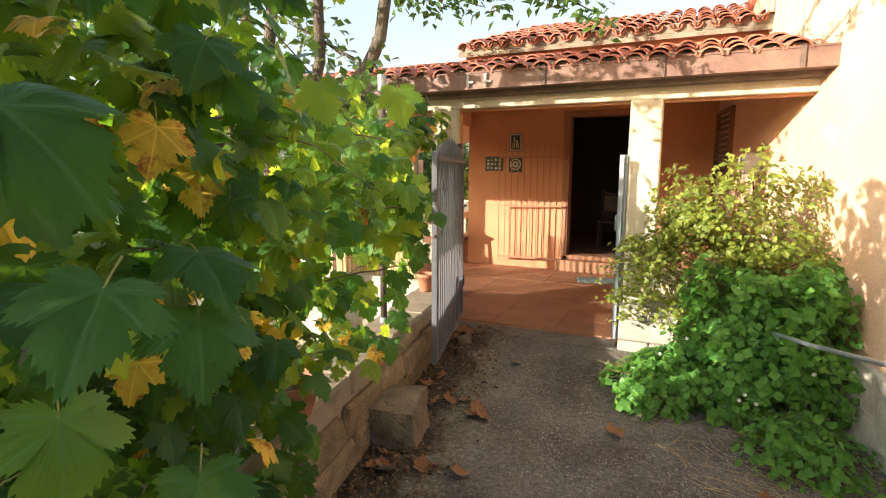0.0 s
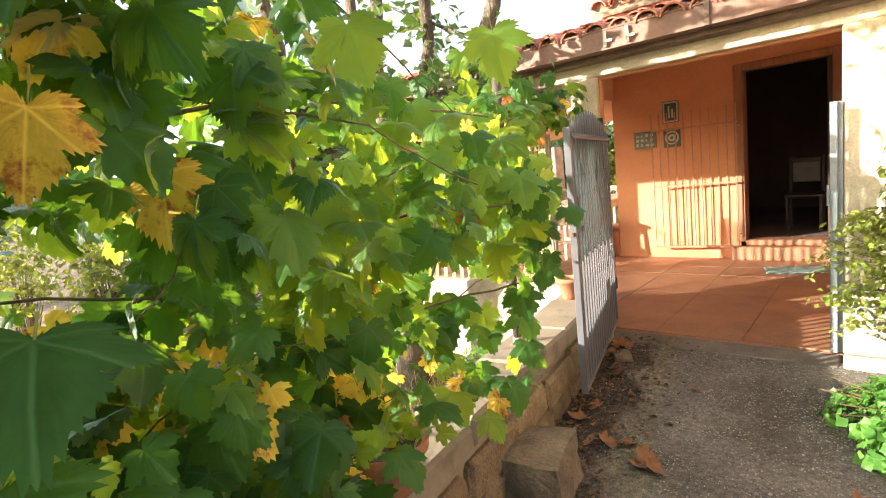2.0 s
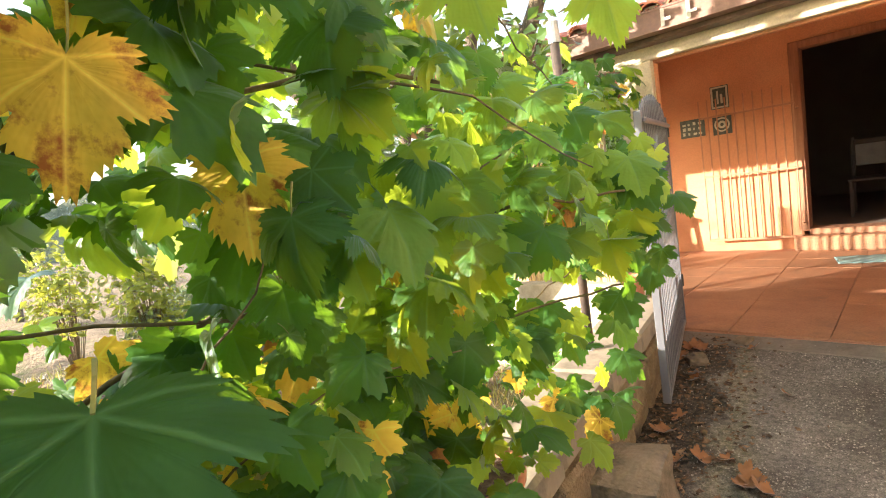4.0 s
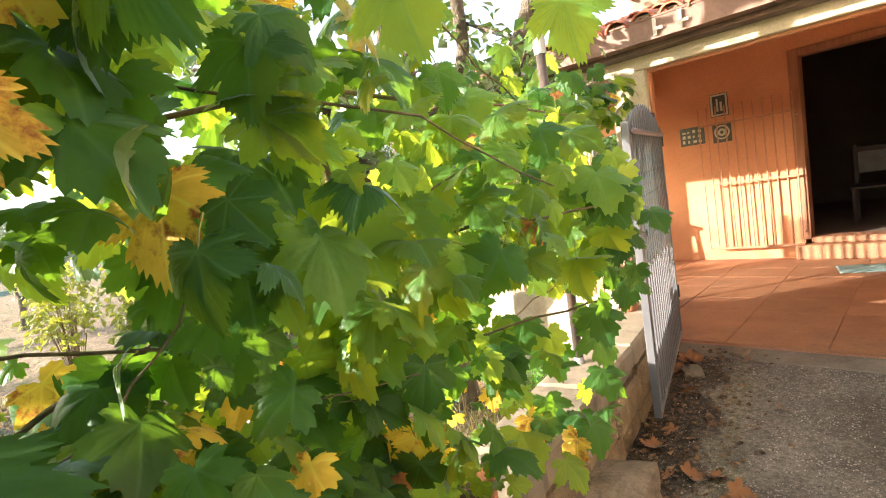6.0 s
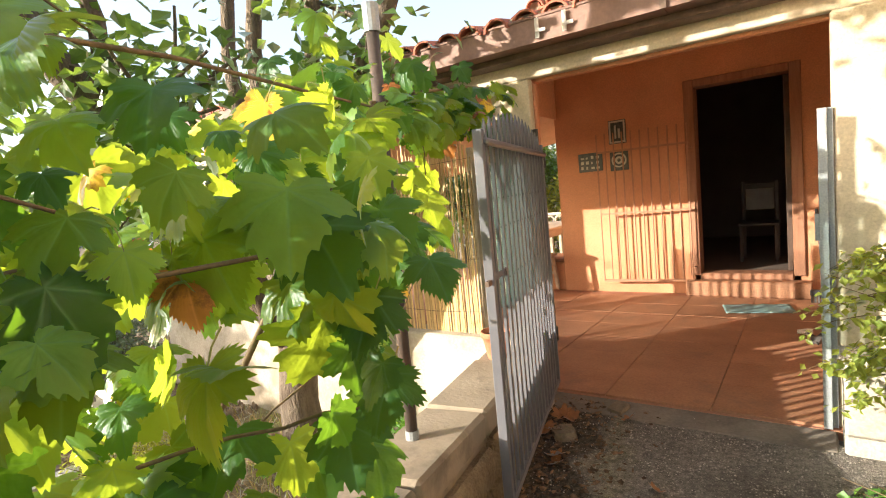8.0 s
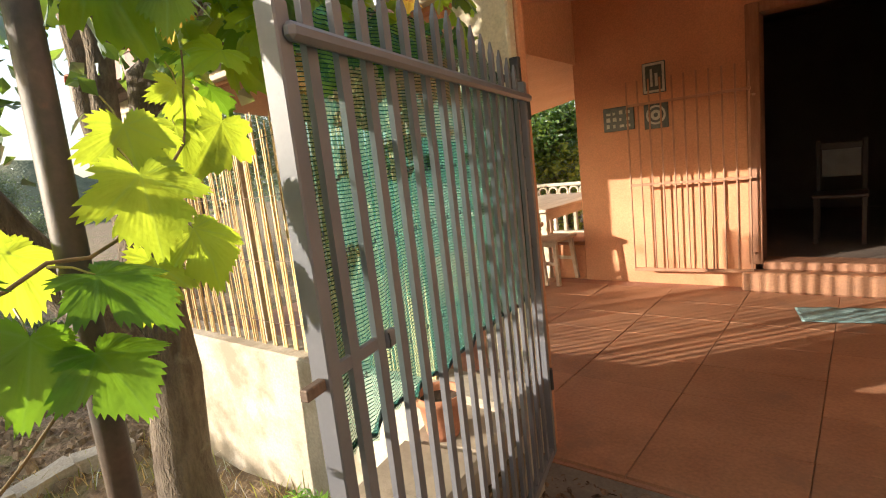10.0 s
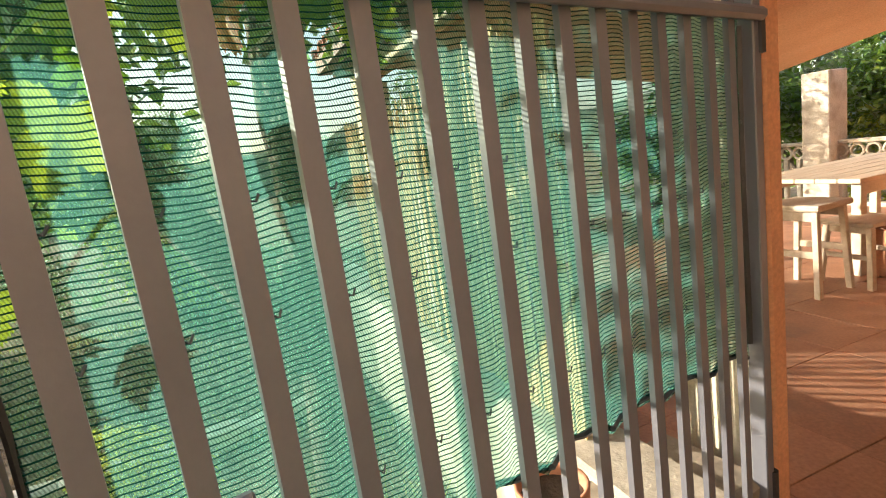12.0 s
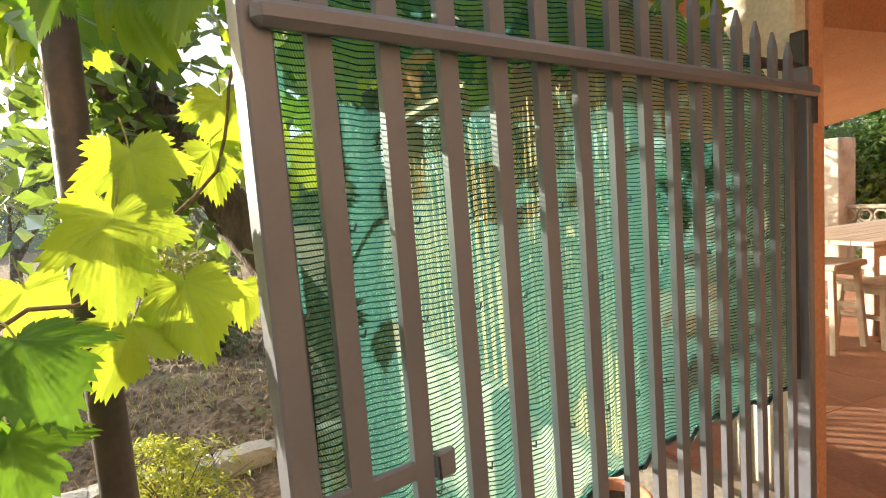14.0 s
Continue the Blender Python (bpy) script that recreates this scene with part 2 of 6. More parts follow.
M_LEAF = leafy("vine_leaf", (0.011, 0.038, 0.011), (0.028, 0.078, 0.017), (0.13, 0.245, 0.014), veins=True)
# brighter copy of the vine leaf, with the glow of backlight in its colour
M_LEAF_B = leafy("vine_leaf_backlit", (0.025, 0.072, 0.014), (0.05, 0.115, 0.022), (0.38, 0.46, 0.03), veins=True)
M_LEAF_Y = leafy("vine_leaf_yellow", (0.46, 0.27, 0.035), (0.60, 0.42, 0.06), (0.50, 0.34, 0.04), 0.5, blotch=(0.24, 0.075, 0.02), veins=True, lo=0.54)
M_LEAF_R = leafy("vine_leaf_rusty", (0.28, 0.10, 0.035), (0.40, 0.18, 0.05), (0.35, 0.13, 0.03), 0.6, blotch=(0.16, 0.06, 0.03), veins=True, lo=0.5)
M_LEAF_DRY = leafy("dry_leaf", (0.16, 0.075, 0.035), (0.30, 0.15, 0.07), (0.12, 0.05, 0.02), 0.8)
M_TREELEAF = leafy("tree_leaf", (0.025, 0.055, 0.018), (0.06, 0.11, 0.028), (0.15, 0.22, 0.03))
M_OLIVE = leafy("olive_leaf", (0.085, 0.11, 0.065), (0.16, 0.19, 0.12), (0.10, 0.13, 0.04), 0.5)
M_SHRUB = leafy("shrub_leaf", (0.07, 0.11, 0.02), (0.17, 0.20, 0.045), (0.30, 0.30, 0.04))
M_CREEPER = leafy("creeper_leaf", (0.04, 0.115, 0.022), (0.09, 0.19, 0.04), (0.20, 0.34, 0.05))
M_GRASS = leafy("grass_blade", (0.07, 0.11, 0.02), (0.22, 0.21, 0.06), (0.2, 0.2, 0.04), 0.6)
M_DRYGRASS = leafy("dry_grass_blade", (0.26, 0.19, 0.08), (0.42, 0.33, 0.16), (0.2, 0.14, 0.05), 0.7)
M_PETAL = leafy("white_petal", (0.65, 0.60, 0.58), (0.78, 0.74, 0.72), (0.3, 0.28, 0.26), 0.6)


def gravel_material():
    k = Nodes("gravel_track")
    vec = k.n.new("ShaderNodeNewGeometry").outputs["Position"]
    big = k.noise(1.3, detail=6.0, rough=0.6)
    col = k.ramp(big, [(0.36, (0.10, 0.088, 0.077)), (0.62, (0.245, 0.222, 0.195))])
    vor = k.node("ShaderNodeTexVoronoi", Vector=vec, Scale=80.0)
    sp = k.node("ShaderNodeSeparateColor", Color=vor.outputs["Color"])
    f = k.math('MULTIPLY', k.math('GREATER_THAN', sp.outputs[0], 0.70), k.math('LESS_THAN', vor.outputs["Distance"], 0.42))
    f = k.math('MULTIPLY', f, k.math('MULTIPLY', k.math('SUBTRACT', k.noise(5.0, detail=5.0), 0.42), 4.0, clamp=True))
    col = k.mix(k.math('MULTIPLY', f, 0.85), col, (0.52, 0.48, 0.42))
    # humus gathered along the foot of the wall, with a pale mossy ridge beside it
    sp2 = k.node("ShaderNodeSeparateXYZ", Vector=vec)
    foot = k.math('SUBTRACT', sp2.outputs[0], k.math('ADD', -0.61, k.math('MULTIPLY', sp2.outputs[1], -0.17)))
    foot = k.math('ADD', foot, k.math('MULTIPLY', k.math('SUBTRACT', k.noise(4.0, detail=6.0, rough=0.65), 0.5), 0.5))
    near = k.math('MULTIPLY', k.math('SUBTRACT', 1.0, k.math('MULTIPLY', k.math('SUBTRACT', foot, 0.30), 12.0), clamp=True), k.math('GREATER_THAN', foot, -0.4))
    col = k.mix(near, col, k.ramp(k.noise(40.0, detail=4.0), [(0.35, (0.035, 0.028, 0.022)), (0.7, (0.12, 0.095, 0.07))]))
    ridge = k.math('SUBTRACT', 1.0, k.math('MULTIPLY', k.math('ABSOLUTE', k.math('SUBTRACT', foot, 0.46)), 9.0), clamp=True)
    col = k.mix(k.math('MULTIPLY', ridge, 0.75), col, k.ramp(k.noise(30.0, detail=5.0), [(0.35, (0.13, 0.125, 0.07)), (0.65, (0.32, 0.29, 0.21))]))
    mid = k.noise(38.0, detail=5.0, rough=0.7)
    col = k.mix(1.0, col, k.ramp(mid, [(0.36, grey(0.62)), (0.62, grey(1.28))]), 'MULTIPLY')
    g = k.noise(160.0, detail=3.0)
    col = k.mix(1.0, col, k.ramp(g, [(0.25, grey(0.42)), (0.75, grey(1.45))]), 'MULTIPLY')
    k.l.new(col, k.bsdf.inputs["Base Color"])
    k.bsdf.inputs["Roughness"].default_value = 0.95
    h = k.math('ADD', k.math('MULTIPLY', f, 0.7), k.math('ADD', k.math('ADD', g, k.math('MULTIPLY', mid, 1.5)), k.math('MULTIPLY', big, 2.0)))
    k.l.new(k.bump(h, 0.8, 0.012), k.bsdf.inputs["Normal"])
    return k.m


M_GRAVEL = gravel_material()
M_EARTH = plain("dry_garden_earth", (0.17, 0.115, 0.07), (0.33, 0.24, 0.15), 1.0, 5.0, 24, 1.0, grainy=2.2, stain=(0.17, 0.17, 0.06), stain_scale=1.6, stain_lo=0.5, deep=0.05)


def net_material():
    """Knitted shade cloth: green tapes that let light through, with open slits."""
    k = Nodes("green_shade_net")
    uv = k.n.new("ShaderNodeUVMap").outputs[0]
    sp = k.node("ShaderNodeSeparateXYZ", Vector=uv)
    row = k.math('FRACT', k.math('MULTIPLY', k.math('ADD', sp.outputs[1], k.math('MULTIPLY', k.noise(9.0, detail=2.0), 0.02)), 138.0))
    stitch = k.math('FRACT', k.math('ADD', k.math('MULTIPLY', sp.outputs[0], 330.0), k.math('MULTIPLY', row, 0.9)))
    slit = k.math('MULTIPLY', k.math('GREATER_THAN', row, 0.24), k.math('ADD', 0.62, k.math('MULTIPLY', k.math('GREATER_THAN', stitch, 0.45), 0.38)))
    thread = k.math('LESS_THAN', row, 0.24)
    col = k.mix(thread, (0.025, 0.115, 0.09), (0.006, 0.026, 0.020))
    dif = k.node("ShaderNodeBsdfDiffuse", Color=col)
    tra = k.node("ShaderNodeBsdfTranslucent", Color=k.mix(thread, (0.10, 0.33, 0.28), (0.008, 0.04, 0.032)))
    add = k.node("ShaderNodeMixShader", i0=0.5, i1=dif.outputs[0], i2=tra.outputs[0])
    see = k.node("ShaderNodeBsdfTransparent", Color=(0.80, 0.96, 0.90, 1))
    mx = k.node("ShaderNodeMixShader", i0=k.math('MULTIPLY', slit, 0.60), i1=add.outputs[0], i2=see.outputs[0])
    k.l.new(mx.outputs[0], k.out.inputs[0])
    return k.m


M_NET = net_material()


# ---- the lie of the land ----
def wall_edge(y):
    """x of the low wall's face towards the track."""
    return -1.11 - 0.17 * (y - 2.94)


def track_z(y):
    return -0.02 - 0.09 * min(1.0, max(0.0, (5.0 - y) / 2.2)) - 0.012 * max(0.0, 2.8 - y)


def ground_z(x, y):
    near = max(0.0, 1.0 - (abs(x) + abs(y)) / 60.0)
    if x > wall_edge(min(max(y, -8.0), 4.9)) - 0.14 and y > -30:
        z = track_z(max(y, -8.0)) + 0.012 * noise.noise(Vector((x * 2.3, y * 2.3, 0))) * near
        return z if y < 5.15 or x > 1.5 else -0.06
    z = -0.36 + 0.10 * noise.noise(Vector((x * 0.5, y * 0.5, 3))) + 0.04 * noise.noise(Vector((x * 2.5, y * 2.5, 1)))
    if y > 4.9 and -4.8 < x < 1.4 and y < 14:
        z = -0.36
    far = max(0.0, math.hypot(x, y) - 9.0)
    return z - 0.03 * min(far, 40)


def build_ground():
    def steps(lo, hi, fine, a, b):
        out, v = [], lo
        while v < hi:
            out.append(v)
            d = 0 if a <= v <= b else min(abs(v - a), abs(v - b))
            v += fine + d * 0.22
        return out + [hi]
    xs, ys = steps(-400, 400, 0.16, -5, 2.4), steps(-400, 400, 0.16, -1.5, 6)
    bm = bmesh.new()
    grid = [[bm.verts.new((x, y, ground_z(x, y))) for x in xs] for y in ys]
    for j in range(len(ys) - 1):
        for i in range(len(xs) - 1):
            f = bm.faces.new((grid[j][i], grid[j][i + 1], grid[j + 1][i + 1], grid[j + 1][i]))
            cx, cy = (xs[i] + xs[i + 1]) / 2, (ys[j] + ys[j + 1]) / 2
            f.material_index = 0 if (cx > wall_edge(min(max(cy, -8), 4.9)) - 0.2 and cy > -30 and cx < 6) else 1
            f.smooth = True
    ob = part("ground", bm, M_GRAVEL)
    ob.data.materials.append(M_EARTH)
    tagged(ob, "grey-brown gravel track beside dry garden earth", "ground", kind="structure")


build_ground()

# ---- the house ----
FACE, BACK = 5.18, 8.33


def structure(name, bm, material, label, category, smooth=False):
    return tagged(part(name, bm, material, smooth=smooth), label, category, kind="structure")


bm = bmesh.new()
box(bm, -2.68, -1.16, BACK, BACK + 0.25, -0.3, 2.9)
box(bm, -0.19, 1.24, BACK, BACK + 0.25, -0.3, 2.9)
box(bm, -1.16, -0.19, BACK, BACK + 0.25, 2.28, 2.9)
box(bm, -1.16, -0.19, BACK + 0.002, BACK + 0.25, -0.3, 0.0)
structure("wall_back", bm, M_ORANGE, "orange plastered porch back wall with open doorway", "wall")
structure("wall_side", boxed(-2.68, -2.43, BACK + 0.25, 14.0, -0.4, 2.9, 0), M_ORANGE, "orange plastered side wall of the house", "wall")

# the wing: a tall wall with a sloping top, parallel to the low garden wall
def wing_x(y):
    return 1.285 - 0.16 * (y - FACE)


bm = bmesh.new()
prof = [(2.3, -0.4), (9.4, -0.4), (9.4, 2.75), (7.2, 3.15), (3.2, 4.8), (2.3, 4.8)]
lo = [bm.verts.new((wing_x(y), y, z)) for y, z in prof]
hi = [bm.verts.new((2.2, y, z)) for y, z in prof]
bm.faces.new(lo)
bm.faces.new(hi[::-1])
for i in range(len(prof)):
    j = (i + 1) % len(prof)
    bm.faces.new((lo[j], lo[i], hi[i], hi[j]))
bmesh.ops.recalc_face_normals(bm, faces=bm.faces)
structure("wall_wing", bm, M_ORANGE_SUN, "tall orange plastered wing wall with sunlight put into its tone", "wall")
# patchy lime render on the upper wing
bm = bmesh.new()
for i in range(26):
    y = 3.0 + i * 0.15
    box(bm, wing_x(y) - 0.014, wing_x(y) + 0.03, y, y + random.uniform(0.06, 0.13), 2.35 + random.uniform(0, 0.12), 4.7 - max(0, (y - 3.2)) * 0.43 - random.uniform(0.02, 0.2))
structure("trim_lime_wash", bm, M_CREAM, "streaky pale lime wash on the upper wing wall", "trim")

structure("wall_front_beam", boxed(-5.4, 1.285, FACE, FACE + 0.07, 2.02, 2.24, 0.006), M_CREAM, "cream plastered beam over the porch openings", "wall")
structure("wall_beam_inner", boxed(-5.4, 1.27, FACE + 0.07, FACE + 0.13, 2.0, 2.2, 0.004), M_ORANGE, "orange inner face of the porch beam", "wall")
structure("wall_pillar_gate", boxed(-1.80, -1.535, FACE + 0.003, FACE + 0.06, -0.3, 2.02, 0.008), M_CREAM, "cream plastered porch pillar beside the gate", "pillar")
structure("wall_pillar_gate_inner", boxed(-1.79, -1.525, FACE + 0.06, FACE + 0.115, -0.3, 2.0, 0.006), M_ORANGE, "orange inner half of the gate pillar", "pillar")
structure("wall_pillar_middle", boxed(0.0, 0.25, FACE + 0.003, FACE + 0.14, 0.0, 2.02, 0.01), M_CREAM, "cream plastered pillar between porch openings", "pillar")
structure("wall_parapet", boxed(0.25, 1.28, FACE + 0.01, FACE + 0.24, -0.2, 0.62, 0.008), M_CREAM, "cream plastered parapet under the side opening", "wall")
structure("wall_pillar_west", boxed(-5.4, -5.15, FACE + 0.003, FACE + 0.26, -0.4, 2.02, 0.01), M_CREAM, "cream plastered far porch pillar", "pillar")

# whitewashed plinth of three courses under the middle pillar
plinth = tagged(part("plinth", boxed(0.03, 0.46, 4.97, FACE, -0.12, 0.405, 0.004), M_MORTAR), "whitewashed stone block plinth under the pillar", "plinth", kind="structure")


def ceiling():
    bm = bmesh.new()
    a = [(-2.66, FACE + 0.10, 2.19), (1.27, FACE + 0.10, 2.19), (0.8, BACK, 2.72), (-2.66, BACK, 2.72)]
    b = [(-2.66, FACE + 0.10, 2.19), (-2.66, 10.0, 2.10), (-5.4, 10.0, 1.645)]
    b2 = [(-2.66, FACE + 0.10, 2.19), (-5.4, 10.0, 1.645), (-5.4, FACE + 0.10, 2.19)]
    d = [(-2.66, FACE + 0.12, 2.2), (-2.66, BACK, 2.13), (-2.66, BACK, 2.8), (-2.66, FACE + 0.12, 2.27)]
    f0 = [bm.verts.new((p[0] + 0.01, p[1], p[2])) for p in d]
    f1 = [bm.verts.new((p[0] - 0.04, p[1], p[2])) for p in d]
    bm.faces.new(f0)
    bm.faces.new(f1[::-1])
    for poly in (a, b, b2):
        lo = [bm.verts.new(p) for p in poly]
        hi = [bm.verts.new((p[0], p[1], p[2] + 0.07)) for p in poly]
        bm.faces.new(lo)
        bm.faces.new(hi[::-1])
        for i in range(len(poly)):
            j = (i + 1) % len(poly)
            bm.faces.new((lo[j], lo[i], hi[i], hi[j]))
    bmesh.ops.recalc_face_normals(bm, faces=bm.faces)
    structure("ceiling", bm, M_CEIL, "sloping peach porch ceiling, paled in colour for bounced sunlight", "ceiling")


ceiling()

# room behind the doorway, its dimness put into dark plaster
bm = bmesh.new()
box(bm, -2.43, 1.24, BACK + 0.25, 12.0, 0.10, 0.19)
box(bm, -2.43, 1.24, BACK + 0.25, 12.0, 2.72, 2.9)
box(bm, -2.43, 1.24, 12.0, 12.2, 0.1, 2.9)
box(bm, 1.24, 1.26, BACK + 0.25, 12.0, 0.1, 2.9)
structure("wall_room", bm, M_DARKROOM, "plastered room through the open door, its dimness put into colour", "wall")

# door frame, sill and step
door = thing("door_1", "open doorway with weathered brown wooden frame", "door", kind="structure")
part("jamb", boxed(-1.20, -1.10, BACK - 0.03, BACK + 0.2, 0.2, 2.30, 0.006), M_WOOD, door)
part("jamb", boxed(-0.25, -0.15, BACK - 0.03, BACK + 0.2, 0.2, 2.30, 0.006), M_WOOD, door)
part("lintel", boxed(-1.10, -0.25, BACK - 0.028, BACK + 0.2, 2.22, 2.30, 0.006), M_WOOD, door)
part("sill", boxed(-1.10, -0.25, BACK - 0.045, BACK + 0.2, 0.155, 0.225, 0.012), M_WOOD, door)
part("glass_leaf_frame", boxed(-0.30, -0.25, BACK + 0.05, BACK + 0.5, 0.24, 2.2, 0.006), M_DARKFURN, door, "dark inner door leaf folded back")
bm = bmesh.new()
box(bm, -1.24, -0.10, BACK - 0.16, BACK, -0.01, 0.155, 0.014)
roughen(bm, 5, 0.006, 2)
structure("step_door", bm, M_TERRA, "worn terracotta doorstep", "step")

# window on the back wall beyond the pillar
win = thing("window_1", "closed dark brown shuttered window", "window", kind="structure")
for x0, x1, z0, z1 in ((0.0, 0.05, 0.9, 2.2), (0.70, 0.75, 0.9, 2.2), (0.05, 0.70, 2.15, 2.2), (0.05, 0.70, 0.9, 0.95)):
    part("window_frame", boxed(x0, x1, -0.045, 0.0, z0, z1), M_WOOD, win)
for i in range(17):
    bm = bmesh.new()
    box(bm, 0.052, 0.698, -0.012, 0.012, -0.004, 0.03, 0.002, pose(0, -0.022, 0.962 + i * 0.07, 35))
    part("slat", bm, M_SHUTTER, win)
win.matrix_basis = Matrix.Translation((wing_x(8.24), 8.24, 0)) @ Matrix.Rotation(math.atan2(-1, 0.16), 4, 'Z')


def meter_box():
    t = thing("meter_box", "small pale plastic meter box on the wing wall", "meter box")
    part("case", boxed(0.92, 1.10, 6.3, 6.62, 1.42, 1.62, 0.012), M_LINEN, t)
    part("cover", boxed(0.912, 0.92, 6.32, 6.60, 1.44, 1.60, 0.003), M_CREAM, t)
    bm = bmesh.new()
    tube(bm, [(1.04, 6.45, 1.42), (1.06, 6.44, 1.2), (1.07, 6.4, 1.0)], 0.009, 6)
    part("cable", bm, M_BLACK, t)


meter_box()


# ---- roofs of curved clay tiles ----
def tile_mesh(name, r0, r1, length):
    bm = bmesh.new()
    n = 7
    rows = []
    for y, r in ((0, r0), (length, r1)):
        for rr in (r, r - 0.014):
            rows.append([bm.verts.new((rr * math.cos(math.pi * i / n), y, rr * math.sin(math.pi * i / n) * 0.85)) for i in range(n + 1)])
    o0, i0, o1, i1 = rows
    for i in range(n):
        bm.faces.new((o0[i], o1[i], o1[i + 1], o0[i + 1]))
        bm.faces.new((i0[i], i0[i + 1], i1[i + 1], i1[i]))
        bm.faces.new((o0[i], o0[i + 1], i0[i + 1], i0[i]))
        bm.faces.new((o1[i], i1[i], i1[i + 1], o1[i + 1]))
    bmesh.ops.recalc_face_normals(bm, faces=bm.faces)
    me = bpy.data.meshes.new(name)
    bm.to_mesh(me)
    bm.free()
    me.materials.append(M_ROOFTILE)
    return me


def tiled_roof(name, label, x0, x1, y0, z0, y1, z1, pitch=0.178, gap=0.34):
    slope = math.atan2(z1 - z0, y1 - y0)
    run = math.hypot(y1 - y0, z1 - z0)
    bm = bmesh.new()
    m = Matrix.Translation((0, y0, z0)) @ Matrix.Rotation(slope, 4, 'X')
    box(bm, x0, x1, -0.02, run, -0.05, -0.005, 0, m)
    box(bm, x0, x1, 0.005, 0.06, -0.004, 0.085, 0, m)
    roof = tagged(part(name, bm, M_MORTAR), label, "roof", kind="structure")
    cover, pan = tile_mesh("tile", 0.083, 0.066, 0.42), tile_mesh("tile", 0.066, 0.078, 0.42)
    rows = int(run / gap) + 1
    for i in range(int((x1 - x0) / pitch) + 1):
        for j in range(rows):
            if j * gap > run - 0.1:
                continue
            jig = [random.uniform(-1, 1) for _ in range(4)]
            x = x0 + 0.09 + i * pitch
            if x > x1 - 0.02:
                continue
            c = m @ pose(x + 0.008 * jig[0], j * gap - 0.05 + 0.02 * jig[1], 0.045 + 0.012 * (j % 2) + 0.004 * jig[2], -2.2, 0, 1.8 * jig[3])
            piece("tile", cover, roof, c)
            if x + pitch / 2 < x1 - 0.02 and j < 2:
                piece("tile", pan, roof, m @ pose(x + pitch / 2, j * gap - 0.03, 0.075, -1.5, 180, 0))
    return roof


# ---- gutter ----
def gutter():
    t = thing("gutter", "rust-brown box gutter along the porch eaves", "gutter")
    for x0, x1 in ((-5.4, -2.6), (-2.6, -0.66), (-0.66, 0.24), (0.24, 1.12), (1.12, 1.34)):
        bm = bmesh.new()
        prof = [(4.90, 2.145), (5.026, 2.145), (5.026, 2.285), (5.02, 2.285), (5.02, 2.151), (4.906, 2.151), (4.906, 2.28), (4.898, 2.292), (4.890, 2.286), (4.892, 2.276), (4.90, 2.276)]
        a, b = [[bm.verts.new((x, y, z)) for y, z in prof] for x in (x0 + 0.002, x1 - 0.002)]
        for i in range(len(prof)):
            j = (i + 1) % len(prof)
            bm.faces.new((a[i], a[j], b[j], b[i]))
        bm.faces.new(a[::-1])
        bm.faces.new(b)
        part("trough", bm, M_GUTTER, t)
    for x in (-3.6, -2.6, -0.66, 0.24, 1.12):
        part("strap", boxed(x - 0.016, x + 0.016, 4.884, 4.892, 2.142, 2.296, 0.001), M_RUST, t)
    part("end_cap", boxed(1.335, 1.341, 4.9, 5.026, 2.142, 2.288, 0.001), M_GUTTER, t)
    part("fascia", boxed(-5.4, 1.285, 5.03, FACE, 2.11, 2.15, 0.004), M_RUST, t, "dark soffit board under the gutter")
    for x in (-1.32, -1.16):
        bm = bmesh.new()
        box(bm, x - 0.012, x + 0.012, 4.878, 4.884, 2.16, 2.27, 0.002)
        box(bm, x - 0.012, x + 0.05, 4.877, 4.884, 2.19, 2.21, 0.002)
        part("hook", bm, M_LINEN, t, "white painted hook on the gutter")


gutter()


# ---- low garden wall ----
def low_wall():
    bm = bmesh.new()
    ys = [-3.0 + 0.5 * i for i in range(17)]
    ring = []
    for y in ys:
        y = min(y, 4.74)
        e = wall_edge(y)
        ring.append([bm.verts.new(p) for p in ((e - 0.03, y, -0.5), (e - 0.03, y, 0.375), (e - 0.25, y, 0.375), (e - 0.25, y, -0.5))])
    for a, b in zip(ring, ring[1:]):
        for k in range(4):
            bm.faces.new((a[k], b[k], b[(k + 1) % 4], a[(k + 1) % 4]))
    bm.faces.new(ring[0])
    bm.faces.new(ring[-1][::-1])
    bmesh.ops.recalc_face_normals(bm, faces=bm.faces)
    return tagged(part("wall_low", bm, M_MORTAR), "low tufa garden wall with mortar capping", "wall", kind="structure")


wall_low = low_wall()
structure("wall_terrace", boxed(-5.6, -1.42, 4.75, 4.97, -0.6, 0.44, 0.012), M_WHITE, "stained white plastered terrace wall", "wall")


